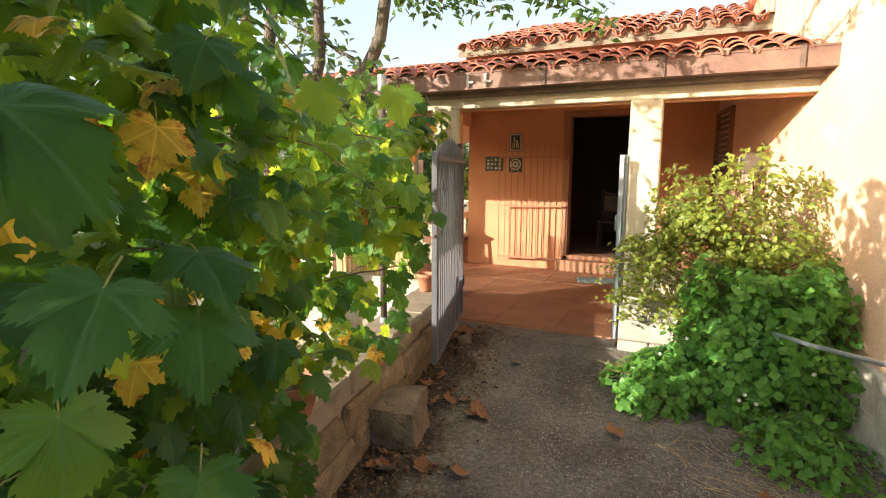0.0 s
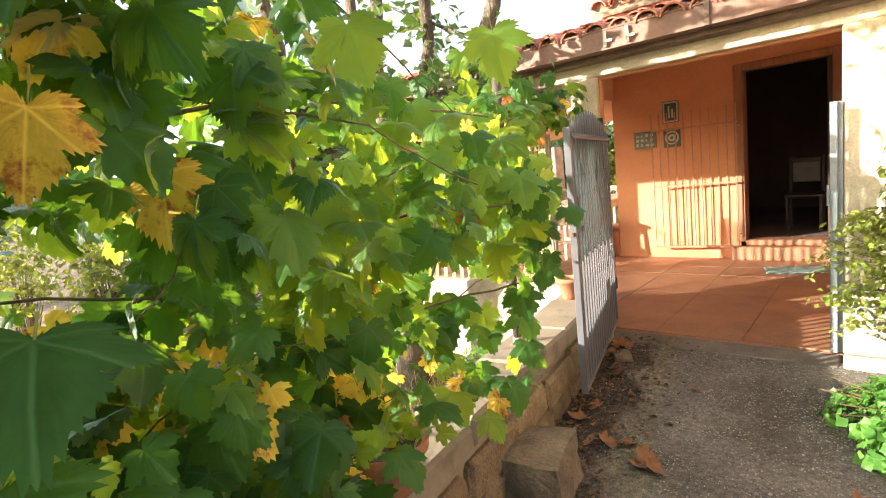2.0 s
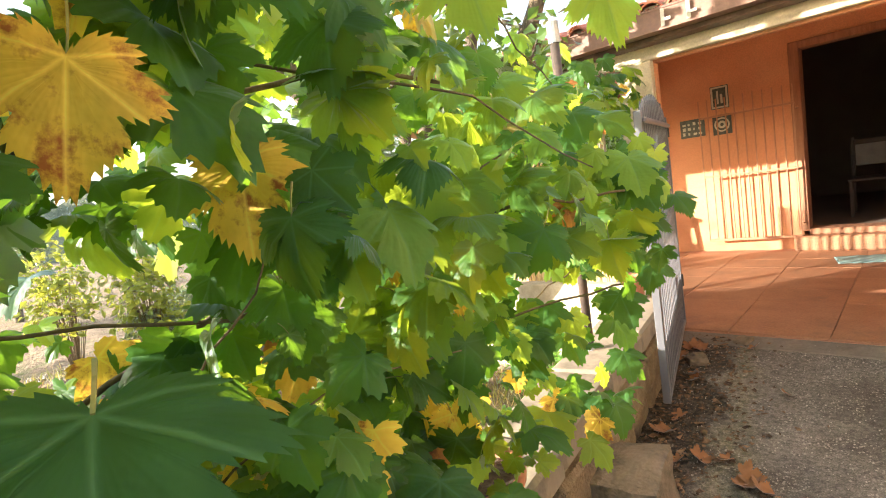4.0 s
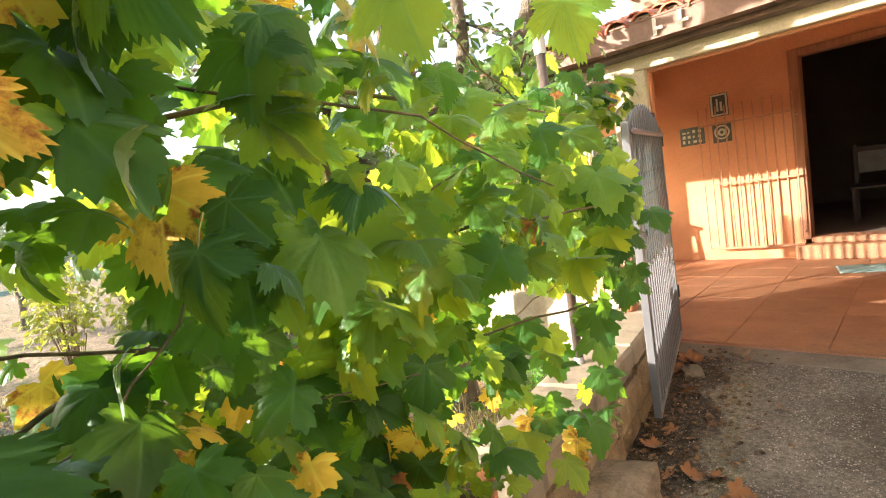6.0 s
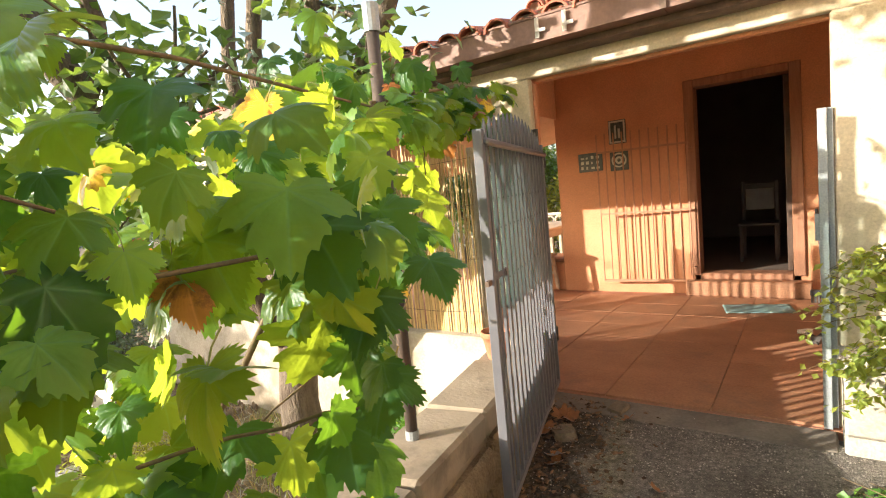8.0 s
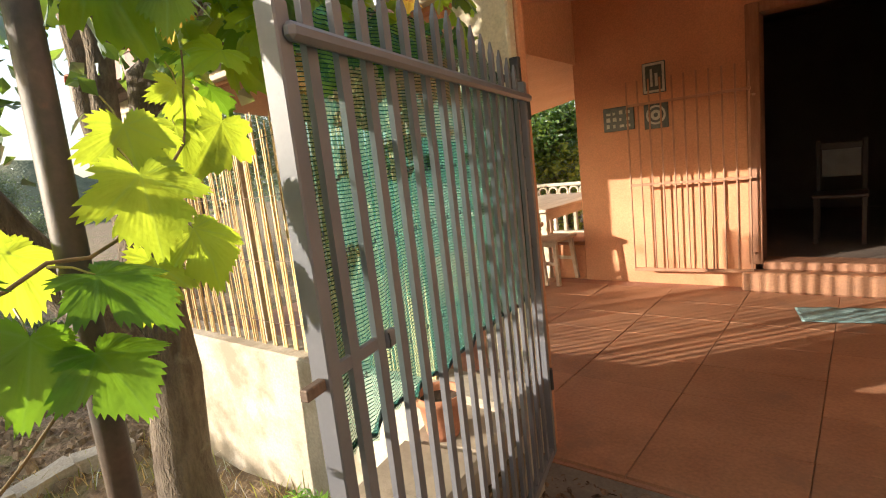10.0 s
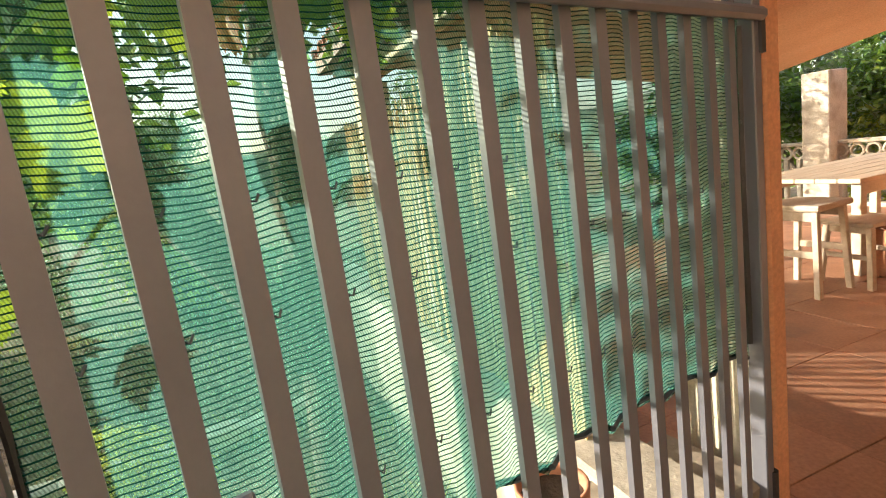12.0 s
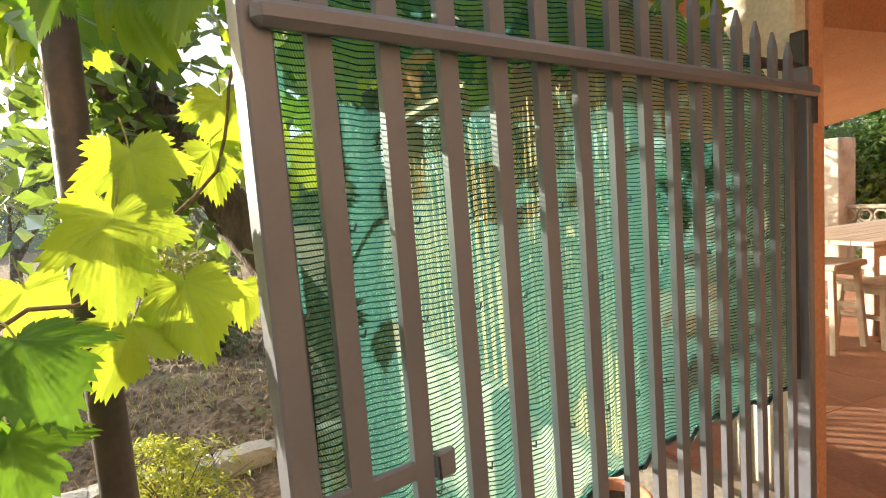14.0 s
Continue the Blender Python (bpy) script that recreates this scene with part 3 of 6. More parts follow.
# ---- reed screen on the terrace wall ----
def reed_screen():
    t = thing("reed_screen", "golden dry reed screen standing on the terrace wall", "screen", (0, 0, 0))
    bm = bmesh.new()
    x = -4.4
    while x < -1.82:
        r = random.uniform(0.0035, 0.0056)
        top = (1.66 if x > -2.9 else 1.60) + random.uniform(-0.10, 0.05)
        lean, y = random.gauss(0, 0.012), 4.84 + random.uniform(-0.006, 0.006)
        gap = -4.15 < x < -2.72 and (x * 10.5) % 1.0 < 0.54
        if random.random() > 0.05 and not gap:
            tube(bm, [(x, y, 0.44), (x + lean * 0.5, y + random.gauss(0, 0.004), 1.0), (x + lean, y + random.gauss(0, 0.006), top)], [r, r * 0.95, r * 0.75], 4, False)
        x += random.uniform(0.006, 0.0098)
    tagged(part("reeds", bm, M_REED, t), kind="stuff")
    for z in (0.58, 0.92, 1.26, 1.55):
        bm = bmesh.new()
        tube(bm, [(-4.4 + 0.13 * i, 4.831 + 0.004 * (i % 2), z + 0.006 * math.sin(i)) for i in range(21)], 0.002, 4)
        part("wire", bm, M_RUST, t)
    for x in (-4.4, -3.1, -1.83):
        part("post", boxed(x - 0.02, x + 0.02, 4.86, 4.90, 0.43, 1.62, 0.003), M_PALEWOOD, t)


reed_screen()


# ---- the gate ----
GATE_AT, GATE_U = Vector((-1.085, 3.755, 0.0)), Vector((-0.352, 1.33, 0.0)).normalized()
GATE_LEN = 1.376


def gate():
    m = Matrix.Translation(GATE_AT) @ Matrix.Rotation(math.atan2(GATE_U.y, GATE_U.x), 4, 'Z')
    t = thing("metal_gate", "open grey painted steel gate with pointed bars", "gate")
    t.matrix_basis = m   # local x runs from free edge to hinge, local -y faces the track

    def top_z(s):
        return 1.61 + 0.08 * math.sin(math.pi * min(1, max(0, s / GATE_LEN))) ** 1.2 + 0.02 * s / GATE_LEN
    part("stile", boxed(0.002, 0.036, -0.004, 0.034, 0.07, 1.575, 0.003), M_STEEL, t)
    part("stile", boxed(GATE_LEN, GATE_LEN + 0.036, -0.004, 0.034, 0.07, 1.59, 0.003), M_STEEL, t)
    part("top_rail", boxed(0.012, GATE_LEN + 0.03, -0.024, 0.0, 1.514, 1.542, 0.008), M_STEEL, t)
    part("bottom_rail", boxed(0.037, GATE_LEN - 0.002, -0.003, 0.027, 0.07, 0.105, 0.003), M_STEEL, t)
    for i in range(15):
        s = 0.086 * (i + 1)
        bm = bmesh.new()
        w, z1 = 0.0135, top_z(s)
        box(bm, s - w, s + w, 0.001, 0.013, 0.106, z1 - 0.035)
        tip = [v for v in bm.verts if v.co.z > z1 - 0.04]
        for v in tip:
            v.co.z = z1 - 0.035
        r = bmesh.ops.extrude_face_region(bm, geom=[f for f in bm.faces if f.calc_center_median().z > z1 - 0.04])
        for v in r["geom"]:
            if isinstance(v, bmesh.types.BMVert):
                v.co = Vector((s + (v.co.x - s) * 0.12, 0.007 + (v.co.y - 0.007) * 0.4, z1))
        part("bar", bm, M_STEEL, t)
    for z in (0.35, 1.45):
        bm = bmesh.new()
        tube(bm, [(GATE_LEN + 0.035, 0.0, z), (GATE_LEN + 0.035, 0.0, z + 0.09)], 0.014, 8)
        part("hinge", bm, M_BLACK, t)
    part("latch_arm", boxed(0.037, 0.164, 0.0015, 0.0115, 0.992, 1.018, 0.003), M_STEEL, t)
    part("latch_plate", boxed(0.187, 0.216, -0.006, 0.006, 0.984, 1.02, 0.003), M_STEEL, t)
    bm = bmesh.new()
    tube(bm, [(0.19, -0.006, 0.985), (0.188, -0.009, 1.0), (0.189, -0.006, 1.016)], 0.0016, 4)
    part("latch_wire", bm, M_BLACK, t)
    part("bolt", boxed(-0.045, 0.002, 0.004, 0.02, 0.985, 1.005, 0.002), M_RUST, t)
    # shade cloth tied behind the bars
    bm = bmesh.new()
    uv = bm.loops.layers.uv.new("UVMap")
    nx, nz = 66, 34
    g = []
    for i in range(nx + 1):
        s = 0.026 + (GATE_LEN - 0.04) * i / nx
        bot = 0.836 - 0.036 * s * s + 0.012 * math.sin(s * 36) + 0.008 * math.sin(s * 73)
        top = top_z(s) - 0.03 - 0.03 * abs(math.sin(s * 19)) - 0.05 * max(0, (s - 1.0) / 0.37)
        col = []
        for j in range(nz + 1):
            q = j / nz
            z = bot + (top - bot) * q
            y = 0.024 + 0.007 * math.sin(s * 76) * math.sin(q * 5 + 1) + 0.010 * noise.noise(Vector((s * 6, z * 5, 2)))
            xx = s + (0.016 * math.sin(z * 6 + 1) if i == 0 else 0)
            col.append((bm.verts.new((xx, y, z)), s, z + 0.006 * math.sin(s * 9)))
        g.append(col)
    for i in range(nx):
        for j in range(nz):
            q = (g[i][j], g[i + 1][j], g[i + 1][j + 1], g[i][j + 1])
            f = bm.faces.new([v[0] for v in q])
            f.smooth = True
            for lp, v in zip(f.loops, q):
                lp[uv].uv = (v[1], v[2])
    net = part("shade_net", bm, M_NET, t, "green knitted shade cloth tied to the bars")
    bm = bmesh.new()
    tube(bm, [(c[0][1], 0.028, c[0][2] + 0.004) for c in g[::2]], 0.006, 5)
    tube(bm, [(0.028 + 0.016 * math.sin(z * 6 + 1), 0.026, z) for z in [0.84 + 0.06 * k for k in range(13)]], 0.0045, 5)
    tube(bm, [(GATE_LEN - 0.014 + 0.003 * math.sin(z * 9), 0.022, z) for z in [0.79 + 0.06 * k for k in range(13)]], 0.008, 5)
    part("net_hem", bm, M_BLACK, net, "dark rolled hem of the net")
    for i, (s, z) in enumerate([(0.086 * (i + 1), z) for i in range(0, 15) for z in (0.965, 1.17, 1.325)] + [(0.022, 1.218)]):
        bm = bmesh.new()
        z += 0.02 * math.sin(i * 2.1)
        tube(bm, [(s + 0.012, 0.02, z), (s + 0.0145, 0.004, z + 0.002), (s + 0.017, -0.004, z + 0.001), (s + 0.022, 0.0, z + 0.008)], 0.0016, 4)
        part("tie", bm, M_BLACK, t)
    return t


gate()


def gate_posts():
    t = thing("gate_post", "pale blue-grey steel angle post on the pillar", "post")
    bm = bmesh.new()
    box(bm, -0.058, -0.020, 5.14, 5.175, 0.0, 1.58, 0.002)
    box(bm, -0.020, 0.004, 5.166, 5.176, 0.0, 1.58, 0.002)
    part("angle", bm, M_GALV, t)
    bm = bmesh.new()
    box(bm, -0.076, -0.058, 5.145, 5.17, 0.95, 1.08, 0.002)
    part("strike", bm, M_GALV, t)
    h = thing("hinge_bracket", "black iron hinge bracket on the pillar", "bracket")
    bm = bmesh.new()
    tube(bm, [(-1.515, 5.185, 1.60), (-1.50, 5.12, 1.605), (-1.48, 5.02, 1.605), (-1.452, 4.90, 1.60)], 0.015, 6)
    tube(bm, [(-1.50, 5.11, 1.60), (-1.50, 5.11, 0.80)], 0.012, 6)
    part("arm", bm, M_BLACK, h)
    part("plate", boxed(-1.535, -1.495, 5.165, 5.187, 1.60, 1.70, 0.003), M_BLACK, h)


gate_posts()


# ---- barred door leaf folded back on the porch wall ----
def grille():
    t = thing("barred_door", "brown iron barred door folded back against the wall", "door")
    m = pose(-1.16, BACK - 0.035, 0, 0, 0, 4)
    t.matrix_basis = m

    def rail(z, h=0.02, x0=-0.97):
        part("rail", boxed(x0, 0.0, -0.075, -0.057, z, z + h, 0.002), M_IRON, t)
    rail(0.14, 0.03)
    rail(0.93, 0.022)
    rail(1.64, 0.022)
    for i in range(11):
        bm = bmesh.new()
        x = -0.97 + 0.0955 * i
        tube(bm, [(x, -0.05, 0.14), (x, -0.05, 1.0), (x, -0.05, 1.86)], 0.0085, 6)
        part("bar", bm, M_IRON, t)
    for z in (0.3, 1.6):
        bm = bmesh.new()
        tube(bm, [(0.0, -0.05, z), (0.012, -0.02, z), (0.02, 0.0, z)], 0.009, 6)
        part("hinge", bm, M_IRON, t)


grille()


def wall_tiles():
    def square(at, w, h, label):
        t = thing("ceramic_tile", label, "wall tile", (at[0], BACK, at[1]), group="ceramic tiles on the porch wall")
        part("body", boxed(0, w, -0.016, 0, 0, h, 0.004), M_CERAMIC_D, t)
        return t
    a = square((-2.40, 1.45), 0.29, 0.22, "dark glazed wall tile with pale marks")
    for i in range(4):
        for j in range(3):
            bm = bmesh.new()
            box(bm, 0.03 + i * 0.062, 0.03 + i * 0.062 + random.uniform(0.018, 0.045), -0.019, -0.0155, 0.03 + j * 0.06, 0.03 + j * 0.06 + random.uniform(0.02, 0.045), 0.001)
            part("mark", bm, M_CERAMIC_L, a)
    b = square((-2.02, 1.74), 0.20, 0.27, "upright glazed wall tile with pale border")
    for q in ((0.008, 0.192, 0.008, 0.028), (0.008, 0.192, 0.242, 0.262), (0.008, 0.028, 0.028, 0.242), (0.172, 0.192, 0.028, 0.242), (0.07, 0.09, 0.06, 0.21), (0.11, 0.135, 0.06, 0.17)):
        part("mark", boxed(q[0], q[1], -0.019, -0.0155, q[2], q[3], 0.001), M_CERAMIC_L, b)
    c = square((-2.02, 1.43), 0.21, 0.24, "dark glazed tile with a pale round motif")
    for r0, r1 in ((0.085, 0.068), (0.045, 0.02)):
        bm = bmesh.new()
        rings = [[bm.verts.new((0.105 + r * math.cos(a), y, 0.12 + r * math.sin(a))) for a in [2 * math.pi * k / 24 for k in range(24)]] for r, y in ((r0, -0.0155), (r0, -0.02), (r1, -0.02), (r1, -0.0155))]
        for p, q in zip(rings, rings[1:]):
            for k in range(24):
                bm.faces.new((p[k], q[k], q[(k + 1) % 24], p[(k + 1) % 24]))
        bmesh.ops.recalc_face_normals(bm, faces=bm.faces)
        part("ring", bm, M_CERAMIC_L, c)


wall_tiles()


# ---- leaves ----
def leaf_outline(teeth):
    """Half outline of a five-lobed vine leaf, stalk at the origin, tip along +y; width about 1."""
    key = [(0.0, -0.02), (0.12, -0.17), (0.30, -0.20), (0.46, -0.13), (0.42, 0.04), (0.56, 0.12), (0.66, 0.36), (0.51, 0.42), (0.31, 0.41), (0.40, 0.57), (0.30, 0.70), (0.16, 0.82), (0.0, 1.02)]
    if not teeth:
        return key
    out = [key[0]]
    for (x0, y0), (x1, y1) in zip(key, key[1:]):
        d = math.hypot(x1 - x0, y1 - y0)
        for f, o in (((0.22, 0.34 * d), (0.42, -0.10 * d), (0.64, 0.38 * d), (0.84, -0.08 * d)) if teeth > 1 else ((0.35, 0.34 * d), (0.68, -0.06 * d))):
            x, y = x0 + (x1 - x0) * f, y0 + (y1 - y0) * f
            r = math.hypot(x, y - 0.05)
            out.append((x * (1 + o / r), 0.05 + (y - 0.05) * (1 + o / r)))
        out.append((x1, y1))
    return out


def add_leaf(bm, uv, m, teeth, cup, wave, mat=0):
    half = leaf_outline(teeth)
    pts = half + [(-x, y) for x, y in half[-2:0:-1]]

    def bend(x, y):
        r2 = x * x + (y - 0.3) ** 2
        return Vector((x, y, -cup * r2 + wave * math.sin(2.8 * x + 2.1 * y + 7.0 * wave) * (0.3 + abs(x)) + 0.12 * abs(x)))
    centre = bm.verts.new(m @ bend(0, 0.05))
    mid = [(x * 0.55, 0.05 + (y - 0.05) * 0.55) for x, y in pts]
    a = [bm.verts.new(m @ bend(*p)) for p in mid]
    b = [bm.verts.new(m @ bend(*p)) for p in pts]
    n = len(pts)
    for i in range(n):
        j = (i + 1) % n
        for vs, cs in (((centre, a[i], a[j]), ((0, 0.05), mid[i], mid[j])), ((a[i], b[i], b[j], a[j]), (mid[i], pts[i], pts[j], mid[j]))):
            f = bm.faces.new(vs)
            f.smooth = True
            f.material_index = mat
            for lp, c in zip(f.loops, cs):
                lp[uv].uv = c


def leaf_pose(at, n, down, size):
    """Leaf at a place, facing n, with its tip towards down."""
    n = n.normalized()
    d = down - n * down.dot(n)
    d = d.normalized() if d.length > 1e-4 else n.orthogonal()
    x = d.cross(n)
    return Matrix.Translation(at) @ Matrix((x, d, n)).transposed().to_4x4() @ Matrix.Diagonal((size, size, size, 1))


VINE_MATS = (M_LEAF, M_LEAF_B, M_LEAF_Y, M_LEAF_R)


def leaf_mesh(mat, cup, wave):
    bm = bmesh.new()
    uv = bm.loops.layers.uv.new("UVMap")
    add_leaf(bm, uv, Matrix(), 2, cup, wave)
    # the stalk
    blade = len(bm.faces)
    tube(bm, [(0, 0, 0), (0, -0.25, -0.05), (0.02, -0.5, -0.18)], [0.012, 0.012, 0.016], 4)
    bm.faces.ensure_lookup_table()
    for f in bm.faces[blade:]:
        f.material_index = 1
    me = bpy.data.meshes.new("leaf")
    bm.to_mesh(me)
    bm.free()
    me.materials.append(mat)
    me.materials.append(M_PETIOLE)
    return me


def table(y, rows):
    for (y0, *a), (y1, *b) in zip(rows, rows[1:]):
        if y <= y1:
            f = min(1, max(0, (y - y0) / (y1 - y0)))
            return [p + (q - p) * f for p, q in zip(a, b)]
    return rows[-1][1:]


# y, inner x, outer x, low z, high z of the hanging vine
VINE = [(-0.6, -1.5, -0.55, 0.5, 2.0), (0.4, -1.5, -0.36, 0.30, 2.05), (0.85, -1.5, -0.25, 0.3, 2.15), (1.15, -1.45, -0.48, 0.32, 2.4), (1.5, -1.42, -0.56, 0.42, 2.35), (1.75, -1.4, -0.62, 0.64, 2.1), (1.95, -1.4, -0.60, 0.70, 1.75), (2.2, -1.4, -0.58, 0.76, 1.62),
        (2.6, -1.38, -0.52, 0.96, 1.52), (2.85, -1.4, -0.84, 0.92, 1.64), (3.2, -1.5, -1.08, 0.92, 1.80), (3.6, -1.52, -1.22, 1.05, 1.88), (3.9, -1.65, -1.34, 1.55, 1.95), (5.0, -1.85, -1.55, 1.72, 2.02)]


def vine():
    rng = random.Random(11)
    t = thing("grape_vine", "grape vine with green and yellowing autumn leaves", "vine", (0, 0, 0))
    # woody stems and canes
    canes = [([(-1.42, 0.9, -0.4), (-1.36, 1.0, 0.3), (-1.2, 1.15, 1.0), (-1.0, 1.3, 1.5), (-0.85, 1.5, 1.9)], 0.022),
             ([(-1.46, 2.2, -0.4), (-1.40, 2.25, 0.3), (-1.28, 2.2, 0.8), (-1.15, 2.1, 1.25), (-1.0, 1.9, 1.7)], 0.018),
             ([(-1.46, 2.22, -0.2), (-1.42, 2.6, 0.6), (-1.38, 3.1, 1.2), (-1.39, 3.5, 1.7), (-1.5, 4.2, 1.85), (-1.62, 5.0, 1.95)], 0.012),
             ([(-1.2, 1.15, 1.0), (-0.95, 1.6, 1.25), (-0.78, 2.1, 1.3), (-0.62, 2.55, 1.28)], 0.006),
             ([(-1.0, 1.3, 1.5), (-0.85, 1.8, 1.62), (-0.9, 2.5, 1.6), (-1.15, 3.3, 1.62), (-1.4, 3.9, 1.7)], 0.006),
             ([(-1.28, 2.2, 0.8), (-1.0, 2.4, 0.95), (-0.75, 2.6, 1.0), (-0.62, 2.7, 1.02)], 0.005),
             ([(-1.3, 0.2, 0.9), (-0.9, 0.5, 1.3), (-0.5, 0.75, 1.45), (-0.22, 0.88, 1.42)], 0.006),
             ([(-1.3, 0.1, 0.6), (-0.8, 0.6, 0.9), (-0.4, 0.85, 1.05), (-0.2, 0.88, 1.15)], 0.005),
             ([(-1.38, 3.1, 1.2), (-1.33, 3.4, 1.2), (-1.30, 3.58, 1.26), (-1.33, 3.72, 1.40), (-1.36, 3.76, 1.56)], 0.004),
             ([(-1.1, 1.2, 1.25), (-0.85, 1.5, 1.22), (-0.7, 1.75, 1.3), (-0.64, 2.0, 1.42)], 0.0035),
             ([(-1.0, 1.3, 1.5), (-0.75, 1.55, 1.58), (-0.64, 1.9, 1.52), (-0.58, 2.2, 1.36)], 0.0035),
             ([(-1.2, 1.1, 0.9), (-0.95, 1.25, 1.05), (-0.78, 1.4, 1.16), (-0.70, 1.5, 1.32)], 0.003),
             ([(-1.15, 1.3, 0.7), (-0.95, 1.5, 0.95), (-0.85, 1.7, 1.05), (-0.80, 1.95, 1.02)], 0.003),
             ([(-1.05, 1.7, 0.45), (-1.0, 1.75, 0.8), (-0.92, 1.8, 1.1), (-0.88, 1.85, 1.35)], 0.005),
             ([(-0.85, 1.5, 1.9), (-0.7, 1.75, 1.85), (-0.66, 2.0, 1.7), (-0.7, 2.3, 1.55)], 0.003),
             ([(-1.42, 2.6, 0.6), (-1.3, 3.0, 0.85), (-1.2, 3.3, 0.95), (-1.22, 3.5, 1.1)], 0.004)]
    for pts, r in canes:
        bm = bmesh.new()
        fine = []
        for a, b in zip(pts, pts[1:]):
            for k in range(4):
                fine.append(Vector(a).lerp(Vector(b), k / 4) + noise.noise_vector(Vector(a) * 3 + Vector((k, 0, 0))) * 0.018)
        fine.append(Vector(pts[-1]))
        tube(bm, fine, [r * (1 - 0.55 * i / len(fine)) for i in range(len(fine))], 6)
        part("cane", bm, M_CANE, t, smooth=True)
    meshes = {(k, v): leaf_mesh(VINE_MATS[k], c, w) for k in range(4) for v, (c, w) in enumerate(((0.30, 0.12), (0.55, 0.20), (0.12, 0.28)))}
    rest = bmesh.new()
    uv = rest.loops.layers.uv.new("UVMap")
    singles = 0

    # the yellowed leaves hang free at the outside of the foliage
    free = [Vector(q) for q in ((-0.62, 1.40, 1.38), (-0.52, 1.30, 1.36), (-0.77, 1.73, 1.24), (-0.80, 1.94, 1.12), (-0.82, 1.90, 0.79), (-0.70, 2.31, 1.23), (-0.50, 1.25, 1.46), (-0.40, 1.23, 1.44), (-0.85, 2.08, 0.56), (-0.92, 2.14, 0.64), (-0.80, 1.98, 0.60), (-0.72, 1.86, 0.68))]

    def gap(p):
        if any((p - q).length < 0.085 for q in free):
            return True
        # a hole in the foliage, and the bare stretch in front of the pole
        u = (-0.7 - p.x) / 0.6
        if -0.5 < u < 1.3 and abs(p.y - 1.30 - 0.17 * u) < 0.10 + 0.03 * u and abs(p.z - 1.31 + 0.05 * u) < 0.085:
            return True
        a, c = (p.x + 1.397) * 0.78 - (p.y - 3.51) * 0.63, (p.x + 1.397) * 0.63 + (p.y - 3.51) * 0.78
        return -0.03 < a < 0.5 and abs(c) < 0.05 and p.z < 1.9 and rng.random() < 0.8

    def place(at, n, down, size, kind, single, fixed=False):
        nonlocal singles
        if gap(at) and not fixed:
            return
        m = leaf_pose(at, n, down, size)
        if single and singles < 298:
            singles += 1
            piece("leaf", meshes[kind, rng.randrange(3)], t, m)
        else:
            add_leaf(rest, uv, m, 1, rng.uniform(0.1, 0.6), rng.uniform(0.05, 0.3), kind)

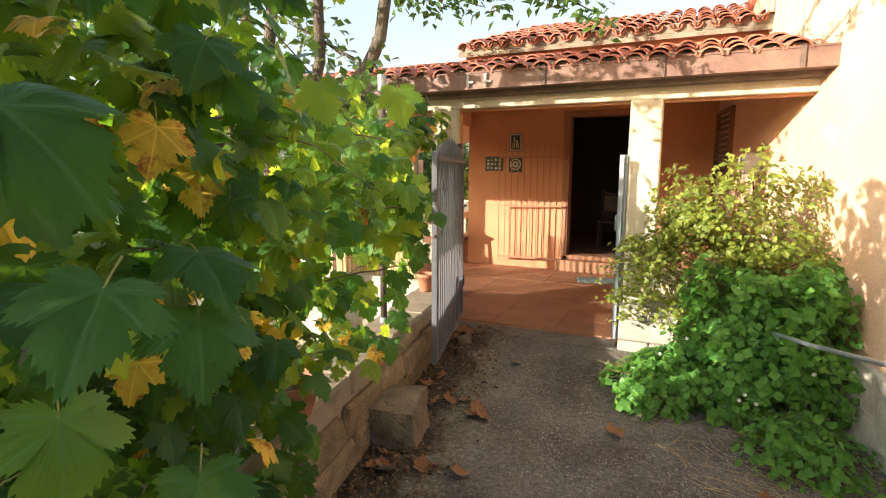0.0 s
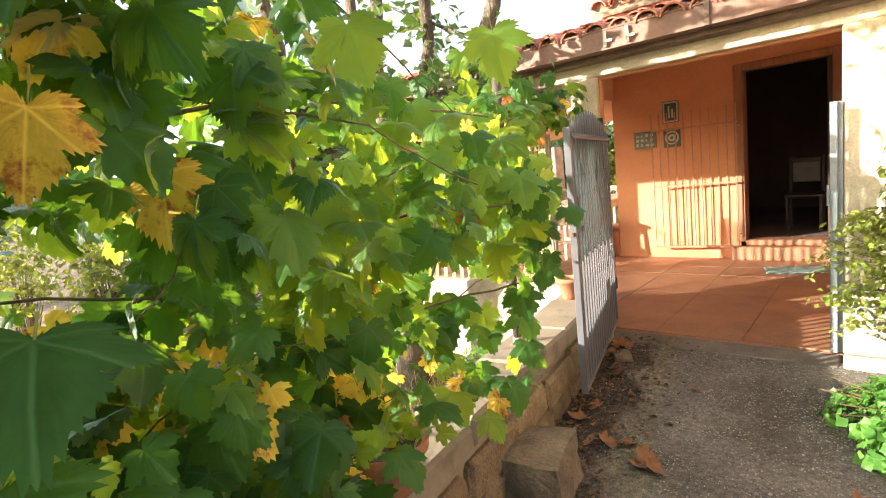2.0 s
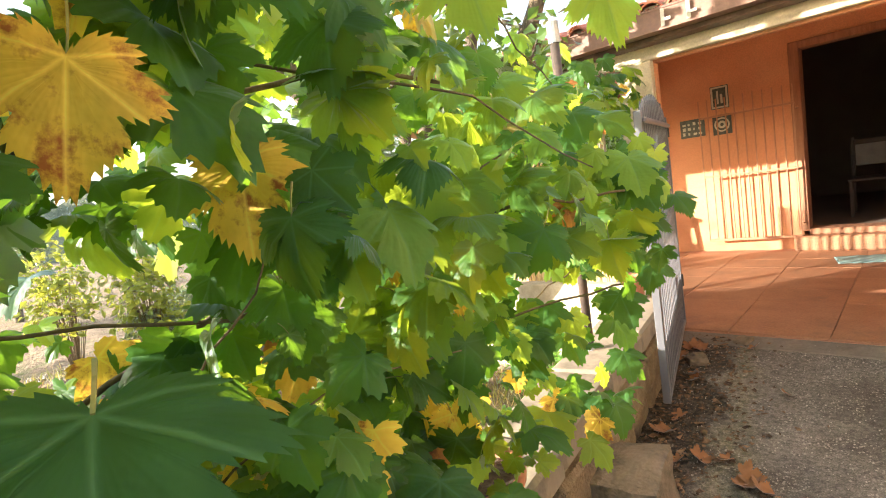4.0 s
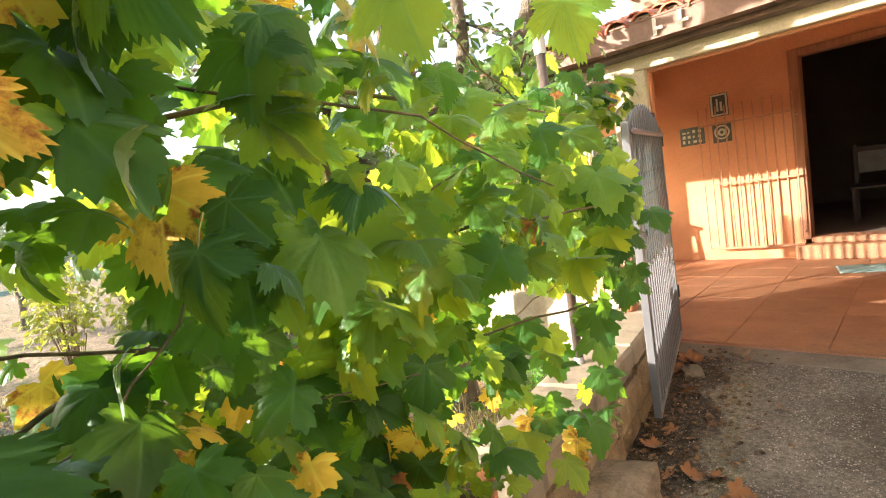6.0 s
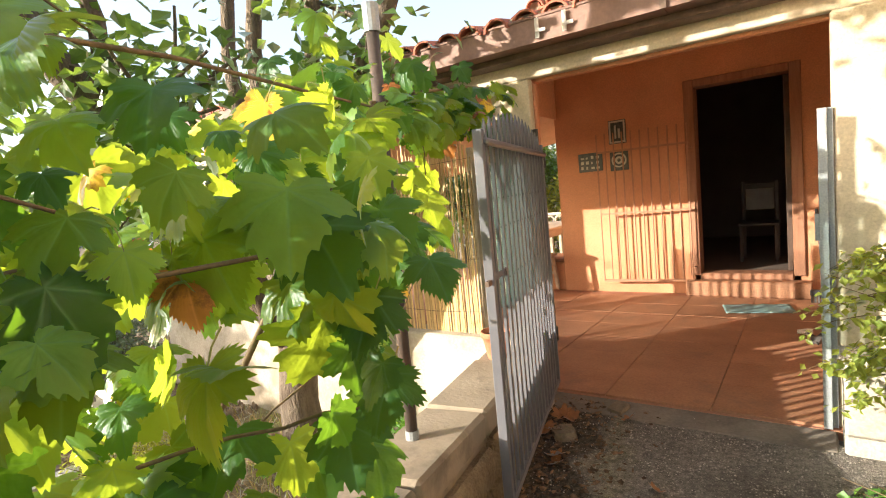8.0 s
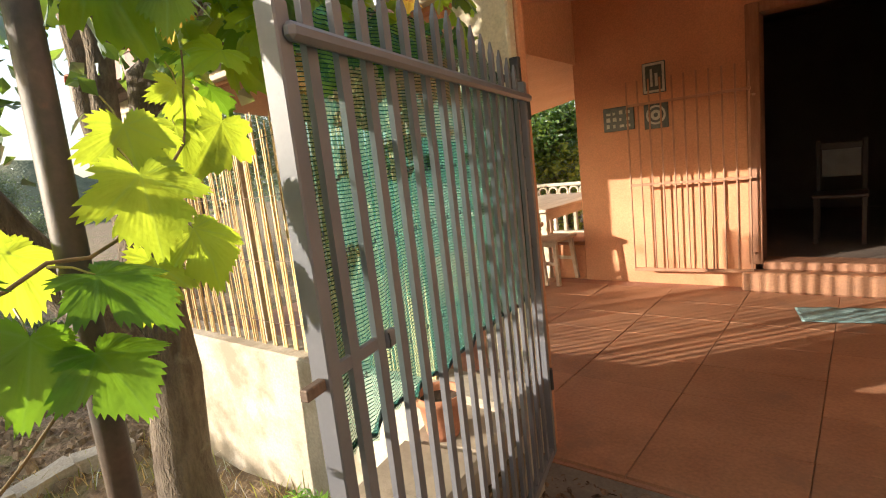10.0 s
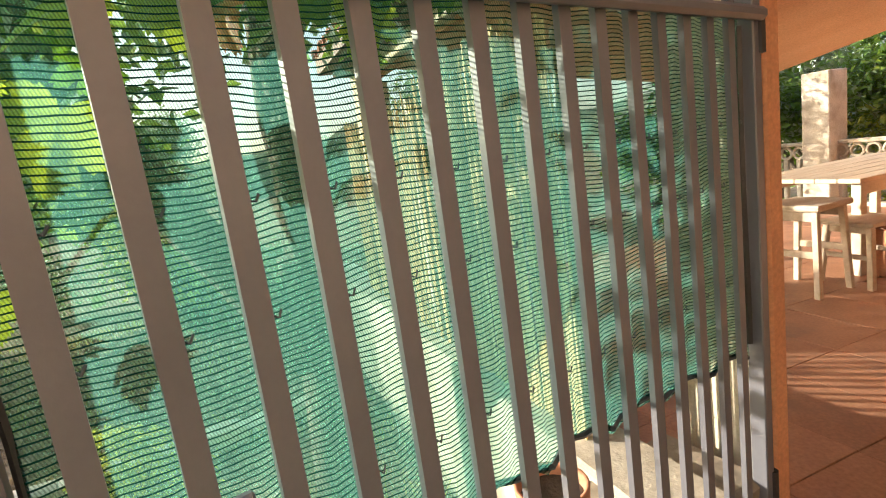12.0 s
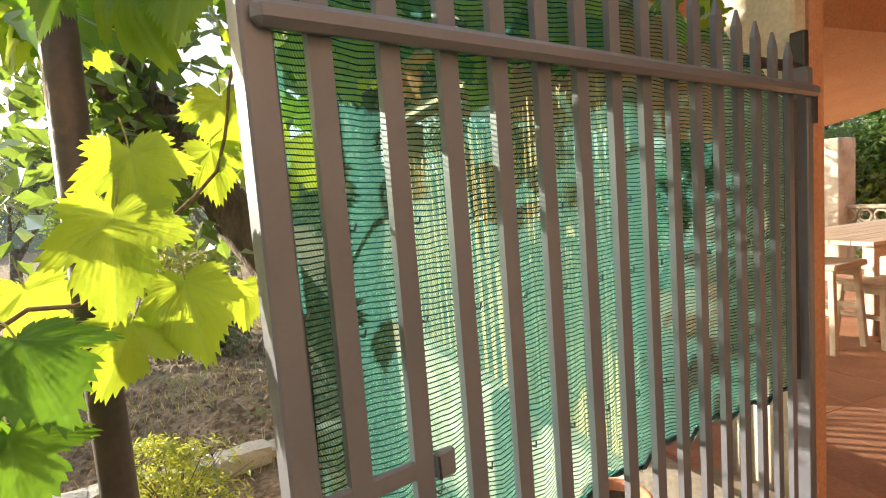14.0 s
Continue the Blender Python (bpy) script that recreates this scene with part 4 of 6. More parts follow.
    # single leaves that stand out
    for at, n, size, kind in (((-0.16, 0.88, 1.30), (0.7, -0.5, 0.6), 0.13, 0), ((-0.20, 0.84, 1.15), (0.9, -0.3, 0.5), 0.12, 1), ((-0.17, 0.80, 1.50), (0.8, -0.5, 0.5), 0.14, 0),
                              ((-0.12, 0.96, 1.02), (0.3, -0.5, 0.9), 0.12, 0), ((-0.70, 1.49, 1.44), (0.8, -0.55, 0.25), 0.125, 2), ((-0.60, 1.30, 1.53), (0.9, -0.3, 0.15), 0.12, 2),
                              ((-0.84, 1.82, 1.29), (0.7, -0.6, 0.3), 0.10, 2), ((-0.88, 2.03, 1.17), (0.7, -0.6, 0.3), 0.10, 2), ((-0.90, 1.99, 0.84), (0.75, -0.6, 0.2), 0.115, 2),
                              ((-0.92, 2.45, 0.68), (0.8, -0.4, 0.4), 0.10, 2), ((-0.77, 2.40, 1.27), (0.7, -0.6, 0.3), 0.075, 3), ((-0.60, 2.72, 1.24), (0.4, -0.5, 0.8), 0.085, 0),
                              ((-0.64, 2.62, 1.20), (0.6, -0.7, 0.4), 0.10, 0), ((-0.66, 2.66, 1.06), (0.5, -0.7, 0.5), 0.10, 0), ((-0.72, 2.50, 1.36), (0.5, -0.6, 0.6), 0.12, 1),
                              ((-0.40, 1.22, 1.28), (0.5, -0.3, 0.8), 0.15, 0), ((-0.34, 1.16, 1.17), (0.5, -0.4, 0.7), 0.16, 0), ((-0.55, 1.80, 1.68), (0.7, -0.6, 0.2), 0.12, 1), ((-0.56, 2.30, 1.74), (0.6, -0.7, 0.3), 0.14, 1),
                              ((-0.46, 1.32, 1.70), (0.7, -0.5, 0.4), 0.13, 0), ((-0.55, 1.45, 1.66), (0.7, -0.5, 0.4), 0.12, 0), ((-0.62, 1.60, 1.60), (0.7, -0.5, 0.4), 0.11, 0),
                              ((-1.25, 3.605, 1.345), (0.9, 0.1, 0.35), 0.126, 1), ((-1.31, 3.62, 1.425), (0.9, 0.1, 0.2), 0.109, 1), ((-1.25, 3.67, 1.26), (0.9, 0.0, 0.3), 0.105, 1),
                              ((-1.20, 3.51, 1.225), (0.6, 0.1, 0.8), 0.125, 0), ((-1.35, 3.735, 1.50), (0.9, 0.1, 0.2), 0.084, 1), ((-1.34, 3.715, 1.43), (0.9, 0.2, 0.3), 0.076, 1),
                              ((-1.30, 3.735, 1.24), (0.8, 0.0, 0.5), 0.063, 1), ((-1.26, 3.605, 1.215), (0.9, 0.1, 0.3), 0.092, 1), ((-1.40, 3.46, 1.26), (0.9, 0.2, 0.2), 0.109, 1),
                              ((-1.20, 3.49, 1.12), (0.5, 0.2, 0.8), 0.11, 0), ((-1.22, 3.43, 1.16), (0.8, 0.2, 0.4), 0.109, 0), ((-1.30, 3.72, 1.64), (0.9, 0.1, 0.3), 0.101, 1), ((-1.34, 3.67, 1.63), (0.9, 0.1, 0.2), 0.084, 1),
                              ((-1.36, 3.40, 1.40), (0.9, 0.2, 0.2), 0.101, 1), ((-1.10, 3.10, 1.30), (0.6, -0.6, 0.5), 0.15, 0), ((-1.0, 3.05, 1.2), (0.5, -0.7, 0.5), 0.13, 0)):
        place(Vector(at), Vector(n) + Vector((rng.gauss(0, 0.12), rng.gauss(0, 0.12), rng.gauss(0, 0.12))), Vector((rng.gauss(0.1, 0.22), rng.gauss(0, 0.22), -1)), size, kind, True, True)
    made = 0
    while made < 3000:
        y = rng.uniform(-0.6, 5.0)
        xi, xo, zl, zh = table(y, VINE)
        if rng.random() > ((zh - zl) * (xo - xi) / 1.7 + 0.10) * (0.5 if y > 3.2 and y < 3.75 else 0.8 if y > 2.9 else 1.0):
            continue
        f = rng.random() ** 0.6
        x = xi + (xo - xi) * f
        z = rng.uniform(zl, zh)
        # the outline swells and thins
        q = (z - zl) / (zh - zl)
        if f > 0.72 + 0.28 * math.sin(math.pi * min(1, max(0.06, q))) ** 0.6:
            continue
        if noise.noise(Vector((x * 2.2, y * 2.2, z * 2.2))) < (-0.06 if z < 1.2 and y > 2.1 else -0.09 if y > 1.3 and z < 1.5 else -0.17):
            continue
        if z < 0.75 and x > -1.0 and 1.95 < y < 2.9:
            continue
        if z < 0.52 and x > -1.15 and (y > 1.95 or x < -0.72 or z < 0.3):
            continue
        if 0.78 < z < 1.25 and 1.1 < y < 1.75 and x < -0.62 and rng.random() < 0.25:
            continue
        if 2.3 < y < 3.2 and x > -1.0 and rng.random() < 0.5:
            continue
        if 3.36 < y < 3.82 and z < 1.62:
            continue
        made += 1
        yellow = rng.random()
        low = max(0, 1.15 - z) * 0.13 * (y < 2.7)
        # share of backlit-toned copies, raised where sun shines through the foliage
        young = 0.65 if y > 2.9 or z > 1.6 else 0.72 if y > 1.7 and z > 1.05 else 0.5 if y > 2.2 else 0.3
        if x > xo - 0.2 and (z < 1.05 or y < 1.5):
            young *= 0.5
        kind = 2 if yellow < 0.025 + low else 3 if yellow < 0.035 + low * 1.15 else 1 if rng.random() < young else 0
        n = Vector((0.50 + rng.gauss(0, 0.5), -0.28 + rng.gauss(0, 0.5), 0.62 + rng.gauss(0, 0.42)))
        place(Vector((x, y, z)), n, Vector((rng.gauss(0.25, 0.4), rng.gauss(-0.05, 0.4), -1)), min(0.15, max(0.04, rng.gauss(0.086, 0.024))), kind, x > xo - 0.34 and 0.3 < y < 3.8)
    # the batch of 230 is unseen, added to keep sun off the nearer leaves
    for n_more, (xa, xb, ya, yb, za, zb), young, gold in ((55, (-1.12, -0.8, 2.05, 2.9, 0.52, 0.95), 0.4, 0.12), (230, (-1.6, -0.75, -1.3, 0.35, 0.9, 2.1), 0.1, 0.02), (150, (-1.2, -0.62, 1.05, 1.7, 0.75, 1.16), 0.25, 0.12), (70, (-1.5, -1.1, 0.9, 1.5, 1.0, 1.7), 0.3, 0.05), (300, (-1.25, -0.72, 0.9, 2.0, 0.30, 0.85), 0.06, 0.10), (60, (-1.85, -1.45, 3.30, 4.10, 1.64, 2.0), 0.7, 0.0), (60, (-0.9, -0.5, 1.3, 1.95, 1.6, 2.25), 0.5, 0.02)):
        for _ in range(n_more):
            at = Vector((rng.uniform(xa, xb), rng.uniform(ya, yb), rng.uniform(za, zb)))
            if at.z < 0.50 and at.x < wall_edge(at.y) + 0.02:
                continue
            kind = 2 if rng.random() < gold else 1 if rng.random() < young else 0
            n = Vector((0.50 + rng.gauss(0, 0.5), -0.28 + rng.gauss(0, 0.5), 0.62 + rng.gauss(0, 0.42)))
            place(at, n, Vector((rng.gauss(0.25, 0.4), rng.gauss(-0.05, 0.4), -1)), min(0.15, max(0.05, rng.gauss(0.095, 0.024))), kind, False)
    me = bpy.data.meshes.new("foliage")
    rest.to_mesh(me)
    rest.free()
    for mt in VINE_MATS:
        me.materials.append(mt)
    ob = new("foliage", me)
    ob.parent = t
    tagged(ob, kind="stuff")


vine()


# ---- the support pole with its fitting ----
def pole():
    t = thing("support_pole", "thin dark rusty steel pole standing on the low wall", "pole", (-1.385, 3.54, 0.375))
    bm = bmesh.new()
    tube(bm, [(0, 0, 0), (0.006, 0.0, 0.8), (0.004, 0.012, 1.62)], 0.0235, 12)
    part("shaft", bm, M_POLE, t, smooth=True)
    bm = bmesh.new()
    tube(bm, [(0, 0, 0), (0.001, 0, 0.07)], 0.0265, 12)
    part("foot_sleeve", bm, M_GALV, t, "galvanised foot sleeve")
    bm = bmesh.new()
    tube(bm, [(0.004, 0.012, 1.58), (0.004, 0.012, 1.68)], 0.03, 12)
    part("top_sleeve", bm, M_GALV, t, "galvanised top fitting")


pole()


# ---- trees ----
def grow(bm, rng, tips, p, d, length, r, depth, spread=0.55, lift=0.12):
    pts, rad = [p], [r]
    q = p.copy()
    n = 5
    for i in range(n):
        d = (d + Vector((rng.gauss(0, 0.10), rng.gauss(0, 0.10), rng.gauss(lift * 0.4, 0.06)))).normalized()
        q = q + d * length / n
        pts.append(q.copy())
        rad.append(r * (1 - 0.45 * (i + 1) / n))
        if depth <= 1 or i >= 2:
            tips.append((q.copy(), d.copy(), depth))
    tube(bm, pts, rad, 7 if depth > 2 else 5, False)
    if depth > 0:
        for _ in range(2 if rng.random() < 0.4 else 3):
            side = Vector((rng.gauss(0, 1), rng.gauss(0, 1), rng.gauss(0.15, 0.5))).normalized()
            nd = (d + side * spread * rng.uniform(0.7, 1.5)).normalized()
            grow(bm, rng, tips, pts[rng.randint(3, n)], nd, length * rng.uniform(0.6, 0.8), rad[-1] * 0.8, depth - 1, spread, lift)


def leaf_card(bm, at, n, d, length, width):
    n = n.normalized()
    d = d - n * d.dot(n)
    if d.length < 1e-3:
        d = n.orthogonal()
    d.normalize()
    s = d.cross(n) * width
    a, b, c, e = bm.verts.new(at), bm.verts.new(at + d * length * 0.5 + s + n * 0.12 * length), bm.verts.new(at + d * length), bm.verts.new(at + d * length * 0.5 - s + n * 0.12 * length)
    bm.faces.new((a, b, c))
    bm.faces.new((a, c, e))


def crown(rng, tips, count, scatter, length, width):
    bm = bmesh.new()
    for _ in range(count):
        p, d, depth = rng.choice(tips)
        if depth > 1 and rng.random() < 0.6:
            continue
        at = p + Vector((rng.gauss(0, scatter), rng.gauss(0, scatter), rng.gauss(0, scatter * 0.8)))
        n = Vector((rng.gauss(0, 0.6), rng.gauss(0, 0.6), rng.gauss(0.6, 0.5)))
        k = rng.uniform(0.7, 1.25)
        leaf_card(bm, at, n, Vector((rng.gauss(0, 1), rng.gauss(0, 1), rng.gauss(-0.4, 0.6))), length * k, width * k)
    return bm


def tree(name, label, category, at, stems, seed, leaf, count, scatter, length, width, depth=3, group=""):
    rng = random.Random(seed)
    t = thing(name, label, category, at, group)
    trunk, tips = bmesh.new(), []
    for base, way, ln, r in stems:
        grow(trunk, rng, tips, Vector(base), Vector(way).normalized(), ln, r, depth)
    part("trunk", trunk, M_BARK, t, smooth=True)
    part("crown", crown(rng, tips, count, scatter, length, width), leaf, t)
    return t


def garden_tree():
    rng = random.Random(5)
    t = thing("garden_tree", "garden tree with several bare grey-brown stems", "tree", (-2.95, 4.25, -0.45))
    bm, tips = bmesh.new(), []
    tube(bm, [(0, 0, -0.1), (0.0, 0, 0.15), (-0.02, 0.0, 0.5), (0.02, 0.02, 0.95), (0.0, 0.0, 1.45)], [0.19, 0.15, 0.13, 0.125, 0.12], 10)
    stems = [[(0.02, 0.03, 1.3), (0.34, 0.02, 2.0), (0.56, -0.03, 2.8), (0.60, 0.0, 4.6)], [(-0.02, 0.0, 1.3), (-0.02, -0.02, 2.0), (0.01, -0.03, 2.8), (0.04, 0.1, 4.4)],
             [(-0.06, 0.0, 1.3), (-0.24, 0.0, 2.0), (-0.30, 0.0, 2.8), (-0.3, 0.1, 4.4)],
             [(0.0, -0.03, 0.95), (0.0, -0.46, 1.68), (0.0, -0.66, 2.05), (0.0, -0.82, 2.24), (0.0, -1.01, 2.43), (0.02, -1.45, 2.95), (0.05, -1.8, 3.8)],
             [(0.05, 0.0, 1.35), (0.35, 0.0, 2.2), (0.81, 0.05, 2.5), (1.08, 0.1, 2.95), (1.2, 0.1, 3.7)],
             [(0.0, -0.62, 1.98), (0.0, -0.76, 2.28), (0.0, -0.87, 2.52), (0.03, -1.02, 3.1), (0.05, -1.1, 3.9)]]
    for s, r in zip(stems, (0.058, 0.065, 0.06, 0.10, 0.07, 0.055)):
        fine = []
        for a, b in zip(s, s[1:]):
            fine += [Vector(a).lerp(Vector(b), k / 4) + noise.noise_vector(Vector(a) * 2 + Vector((k, r * 90, 0))) * 0.035 for k in range(4)]
        fine.append(Vector(s[-1]))
        tube(bm, fine, [r * (1 - 0.35 * i / len(fine)) for i in range(len(fine))], 8)
        grow(bm, rng, tips, fine[-1], (fine[-1] - fine[-3]).normalized(), 1.2, r * 0.6, 2, 0.8, 0.0)
        for i in range(6, len(fine), 4):
            side = Vector((rng.gauss(0, 1), rng.gauss(0, 1), 0.3)).normalized()
            grow(bm, rng, tips, fine[i], side, 0.55, r * 0.3, 1, 0.8, 0.0)
        if s is stems[3]:
            for i in (8, 11, 14, 17, 20):
                for _ in range(3):
                    side = Vector((rng.gauss(0, 1), rng.gauss(-0.3, 0.8), -0.25)).normalized()
                    grow(bm, rng, tips, fine[i], side, 0.5, 0.008, 0, 0.8, -0.2)
                    tips.append((fine[i] + side * 0.4, side, 0))
            for i in range(7, len(fine)):
                for _ in range(3):
                    tips.append((fine[i] + Vector((rng.gauss(0, 0.22), rng.gauss(-0.05, 0.2), rng.gauss(0.05, 0.2))), Vector((0, 0, 1)), 0))
    part("trunk", bm, M_BARK, t, smooth=True)
    part("crown", crown(rng, tips, 5200, 0.14, 0.09, 0.032), M_TREELEAF, t)
    return t


garden_tree()

OLIVES = tree("olive_tree", "grey-green olive tree in the garden beyond", "tree", (-9.5, 7.5, -0.6), [((0, 0, -0.2), (0.1, 0, 1), 1.5, 0.16)], 21, M_OLIVE, 9000, 0.28, 0.10, 0.02, 4, "garden trees")
for x, y, s, r in ((-13.5, 5.6, 0.6, 40), (-19, 3.5, 0.9, 100), (-14, 10, 0.9, 200), (-21, 7, 1.0, 300), (-8.0, 14.0, 1.0, 20), (-22, 14, 1.5, 70), (-18, -2, 1.3, 120), (-12, 19, 1.3, 10), (-26, 3, 1.6, 250), (-5.0, 22, 1.4, 210)):
    o = copy_thing(OLIVES, pose(x, y, -0.55 - 0.03 * max(0, math.hypot(x, y) - 9), 0, 0, r))
    o.scale = (s, s, s)
GREEN = tree("broadleaf_tree", "green broadleaf tree beyond the fence, copied unseen to cast shade", "tree", (-6.2, 12.6, -0.6), [((0, 0, -0.2), (0, 0.1, 1), 1.3, 0.13)], 33, M_TREELEAF, 8000, 0.26, 0.13, 0.04, 4, "garden trees")
# copies with negative y stay unseen, added to cast shade and block skylight
for x, y, s, r in ((-4.2, 14.5, 1.0, 60), (-7.6, 10.5, 0.85, 150), (-17, 0.8, 0.8, 80), (-3.5, 17.5, 1.3, 300), (-11.5, -3.5, 1.15, 215), (-6.3, -4.6, 1.05, 20), (-4.4, -2.1, 0.8, 130), (-3.2, -3.6, 0.85, 250), (-1.3, -5.0, 1.0, 300), (1.3, -5.6, 1.1, 75), (3.9, -4.6, 1.0, 190), (5.2, -1.0, 1.1, 260), (-5.2, 13.4, 0.85, 45)):
    o = copy_thing(GREEN, pose(x, y, -0.55, 0, 0, r))
    o.scale = (s, s, s)



# only the hanging twigs come into view; the unseen crown is added to block skylight
def overhead_tree():
    rng = random.Random(77)
    t = thing("spreading_tree", "large spreading tree whose boughs overhang the track", "tree", (2.6, -1.4, -0.2))
    bm, tips = bmesh.new(), []
    tube(bm, [(0, 0, -0.2), (0, 0, 0.4), (-0.05, 0.05, 1.4), (-0.1, 0.1, 2.6)], [0.26, 0.2, 0.18, 0.17], 10, False)
    for a in (20, 75, 120, 165, 215, 300):
        way = Vector((math.cos(radians(a)), math.sin(radians(a)), 0.55)).normalized()
        grow(bm, rng, tips, Vector((-0.1, 0.1, 2.4 + rng.uniform(0, 0.3))), way, 2.3, 0.10, 3, 0.6, 0.1)
    part("trunk", bm, M_BARK, t, smooth=True)
    tips = [q for q in tips if q[0].z > 3.0]
    part("crown", crown(rng, tips, 13000, 0.24, 0.12, 0.04), M_TREELEAF, t)
    lf, tw = bmesh.new(), bmesh.new()
    for pts in ([(-3.2, 2.4, 4.4), (-3.35, 4.6, 3.6), (-3.2, 5.6, 2.94), (-2.75, 5.72, 2.68)], [(-3.5, 2.4, 4.4), (-3.9, 4.7, 3.5), (-4.1, 5.6, 2.92), (-3.4, 5.7, 2.85)], [(-1.1, 1.6, 3.9), (-2.6, 3.4, 3.5), (-3.6, 4.8, 3.2), (-3.9, 5.2, 2.98)]):
        fine = []
        for a, b in zip(pts, pts[1:]):
            fine += [Vector(a).lerp(Vector(b), k / 6) for k in range(6)]
        fine.append(Vector(pts[-1]))
        tube(tw, fine, [0.02 - 0.017 * i / len(fine) for i in range(len(fine))], 5)
        for p in fine[7:]:
            for _ in range(16):
                leaf_card(lf, p + Vector((rng.gauss(0, 0.07), rng.gauss(0, 0.07), rng.gauss(-0.03, 0.05))), Vector((rng.gauss(0, 0.6), rng.gauss(-0.6, 0.5), 0.6)), Vector((rng.gauss(0, 1), rng.gauss(0, 1), -0.8)), 0.085, 0.022)
    part("hanging_twigs", tw, M_BARK, t)
    part("hanging_leaves", lf, M_TREELEAF, t)


overhead_tree()


def shrub(name, label, at, size, seed, leaf, count, length, width, dome=1.0, bare=0.0):
    """A dense low bush: twigs and many leaves on an uneven rounded mass."""
    rng = random.Random(seed)
    t = thing(name, label, "shrub", at)
    tw = bmesh.new()
    lf = bmesh.new()
    for _ in range(60):
        a = rng.uniform(0, 2 * math.pi)
        k = rng.uniform(0.3, 1.0)
        tip = Vector((size[0] * k * math.cos(a), size[1] * k * math.sin(a), size[2] * rng.uniform(0.5, 1.05) * (1.15 - 0.5 * k * k)))
        mid = tip * 0.5 + Vector((0, 0, size[2] * 0.2))
        tube(tw, [Vector((tip.x * 0.12, tip.y * 0.12, 0.0)), mid, tip], [0.006, 0.0035, 0.0015], 4, False)
    made = 0
    while made < count:
        a, k = rng.uniform(0, 2 * math.pi), rng.random() ** 0.45
        h = bare + (1 - bare) * rng.random() ** 0.7
        if h < bare + 0.1 and math.cos(a) < -0.5:
            continue
        r = math.sqrt(max(0.02, 1 - (h * 0.95) ** 2 * dome)) * k
        p = Vector((size[0] * r * math.cos(a), size[1] * r * math.sin(a), size[2] * h))
        w = 1 + 0.30 * noise.noise(p * 3.2 + Vector((seed, 0, 0)))
        p = Vector((p.x * w, p.y * w, max(0.01, p.z * w)))
        if noise.noise(p * 5.0 + Vector((0, seed, 0))) < -0.25 and k > 0.6:
            continue
        made += 1
        n = Vector((p.x / size[0], p.y / size[1], 0.7)) + Vector((rng.gauss(0, 0.5), rng.gauss(0, 0.5), rng.gauss(0, 0.4)))
        s = rng.uniform(0.65, 1.3)
        leaf_card(lf, p, n, Vector((rng.gauss(0, 1), rng.gauss(0, 1), rng.gauss(-0.3, 0.6))), length * s, width * s)
    part("branchwork", tw, M_CANE, t)
    part("foliage", lf, leaf, t)
    return t


rose = shrub("rose_shrub", "sunlit yellow-green leafy shrub beside the pillar", (0.72, 4.76, 0.0), (0.80, 0.36, 1.30), 41, M_SHRUB, 7600, 0.05, 0.017, 0.6, 0.16)


def shoots(t):
    """Long thin leafy shoots reaching out of the shrub past the pillar."""
    rng = random.Random(19)
    for k in range(9):
        bm, lf = bmesh.new(), bmesh.new()
        z0, reach = rng.uniform(0.3, 0.95), rng.uniform(0.25, 0.48)
        base = Vector((-0.42, rng.uniform(-0.1, 0.12), z0))
        pts = [base + Vector((-reach * q, -0.05 * q, 0.16 * q - 0.22 * q * q)) for q in (0, 0.25, 0.5, 0.75, 1.0)]
        tube(bm, pts, [0.003, 0.0026, 0.0022, 0.0018, 0.001], 4, False)
        for a, b in zip(pts, pts[1:]):
            for _ in range(9):
                p = a.lerp(b, rng.random()) + Vector((rng.gauss(0, 0.015), rng.gauss(0, 0.015), rng.gauss(0, 0.02)))
                leaf_card(lf, p, Vector((rng.gauss(0, 0.5), rng.gauss(-0.4, 0.5), 0.7)), Vector((rng.gauss(0, 1), rng.gauss(0, 1), -0.5)), rng.uniform(0.03, 0.055), rng.uniform(0.010, 0.017))
        shoot = part("shoot", bm, M_CANE, t)
        part("shoot_leaves", lf, M_SHRUB, shoot)


shoots(rose)
shrub("creeper_mound", "dark green creeper mound with small white flowers", (1.0, 4.42, -0.05), (0.68, 0.60, 0.78), 42, M_CREEPER, 7600, 0.058, 0.029, 0.8)
shrub("creeper_patch", "low creeper spreading over the gravel", (0.52, 4.30, -0.09), (0.60, 0.56, 0.28), 43, M_CREEPER, 4200, 0.052, 0.026)
shrub("creeper_patch", "low creeper spreading over the gravel", (1.10, 3.70, -0.12), (0.34, 0.42, 0.22), 44, M_CREEPER, 1000, 0.05, 0.024)


def flowers():
    rng = random.Random(3)
    for _ in range(11):
        a, h = rng.uniform(2.6, 5.6), rng.uniform(0.1, 0.55)
        r = math.sqrt(max(0, 1 - (h / 0.62) ** 2)) * 1.05
        at = (0.96 + 0.62 * r * math.cos(a), 4.42 + 0.56 * r * math.sin(a), h)
        t = thing("flower", "small white trumpet flower on the creeper", "flower", at, "white creeper flowers")
        bm = bmesh.new()
        c = bm.verts.new((0, 0, 0))
        rim = [bm.verts.new((0.012 * math.cos(q), -0.010, 0.012 * math.sin(q))) for q in [2 * math.pi * k / 8 for k in range(8)]]
        for k in range(8):
            bm.faces.new((c, rim[k], rim[(k + 1) % 8]))
        part("petal", bm, M_PETAL, t)


flowers()


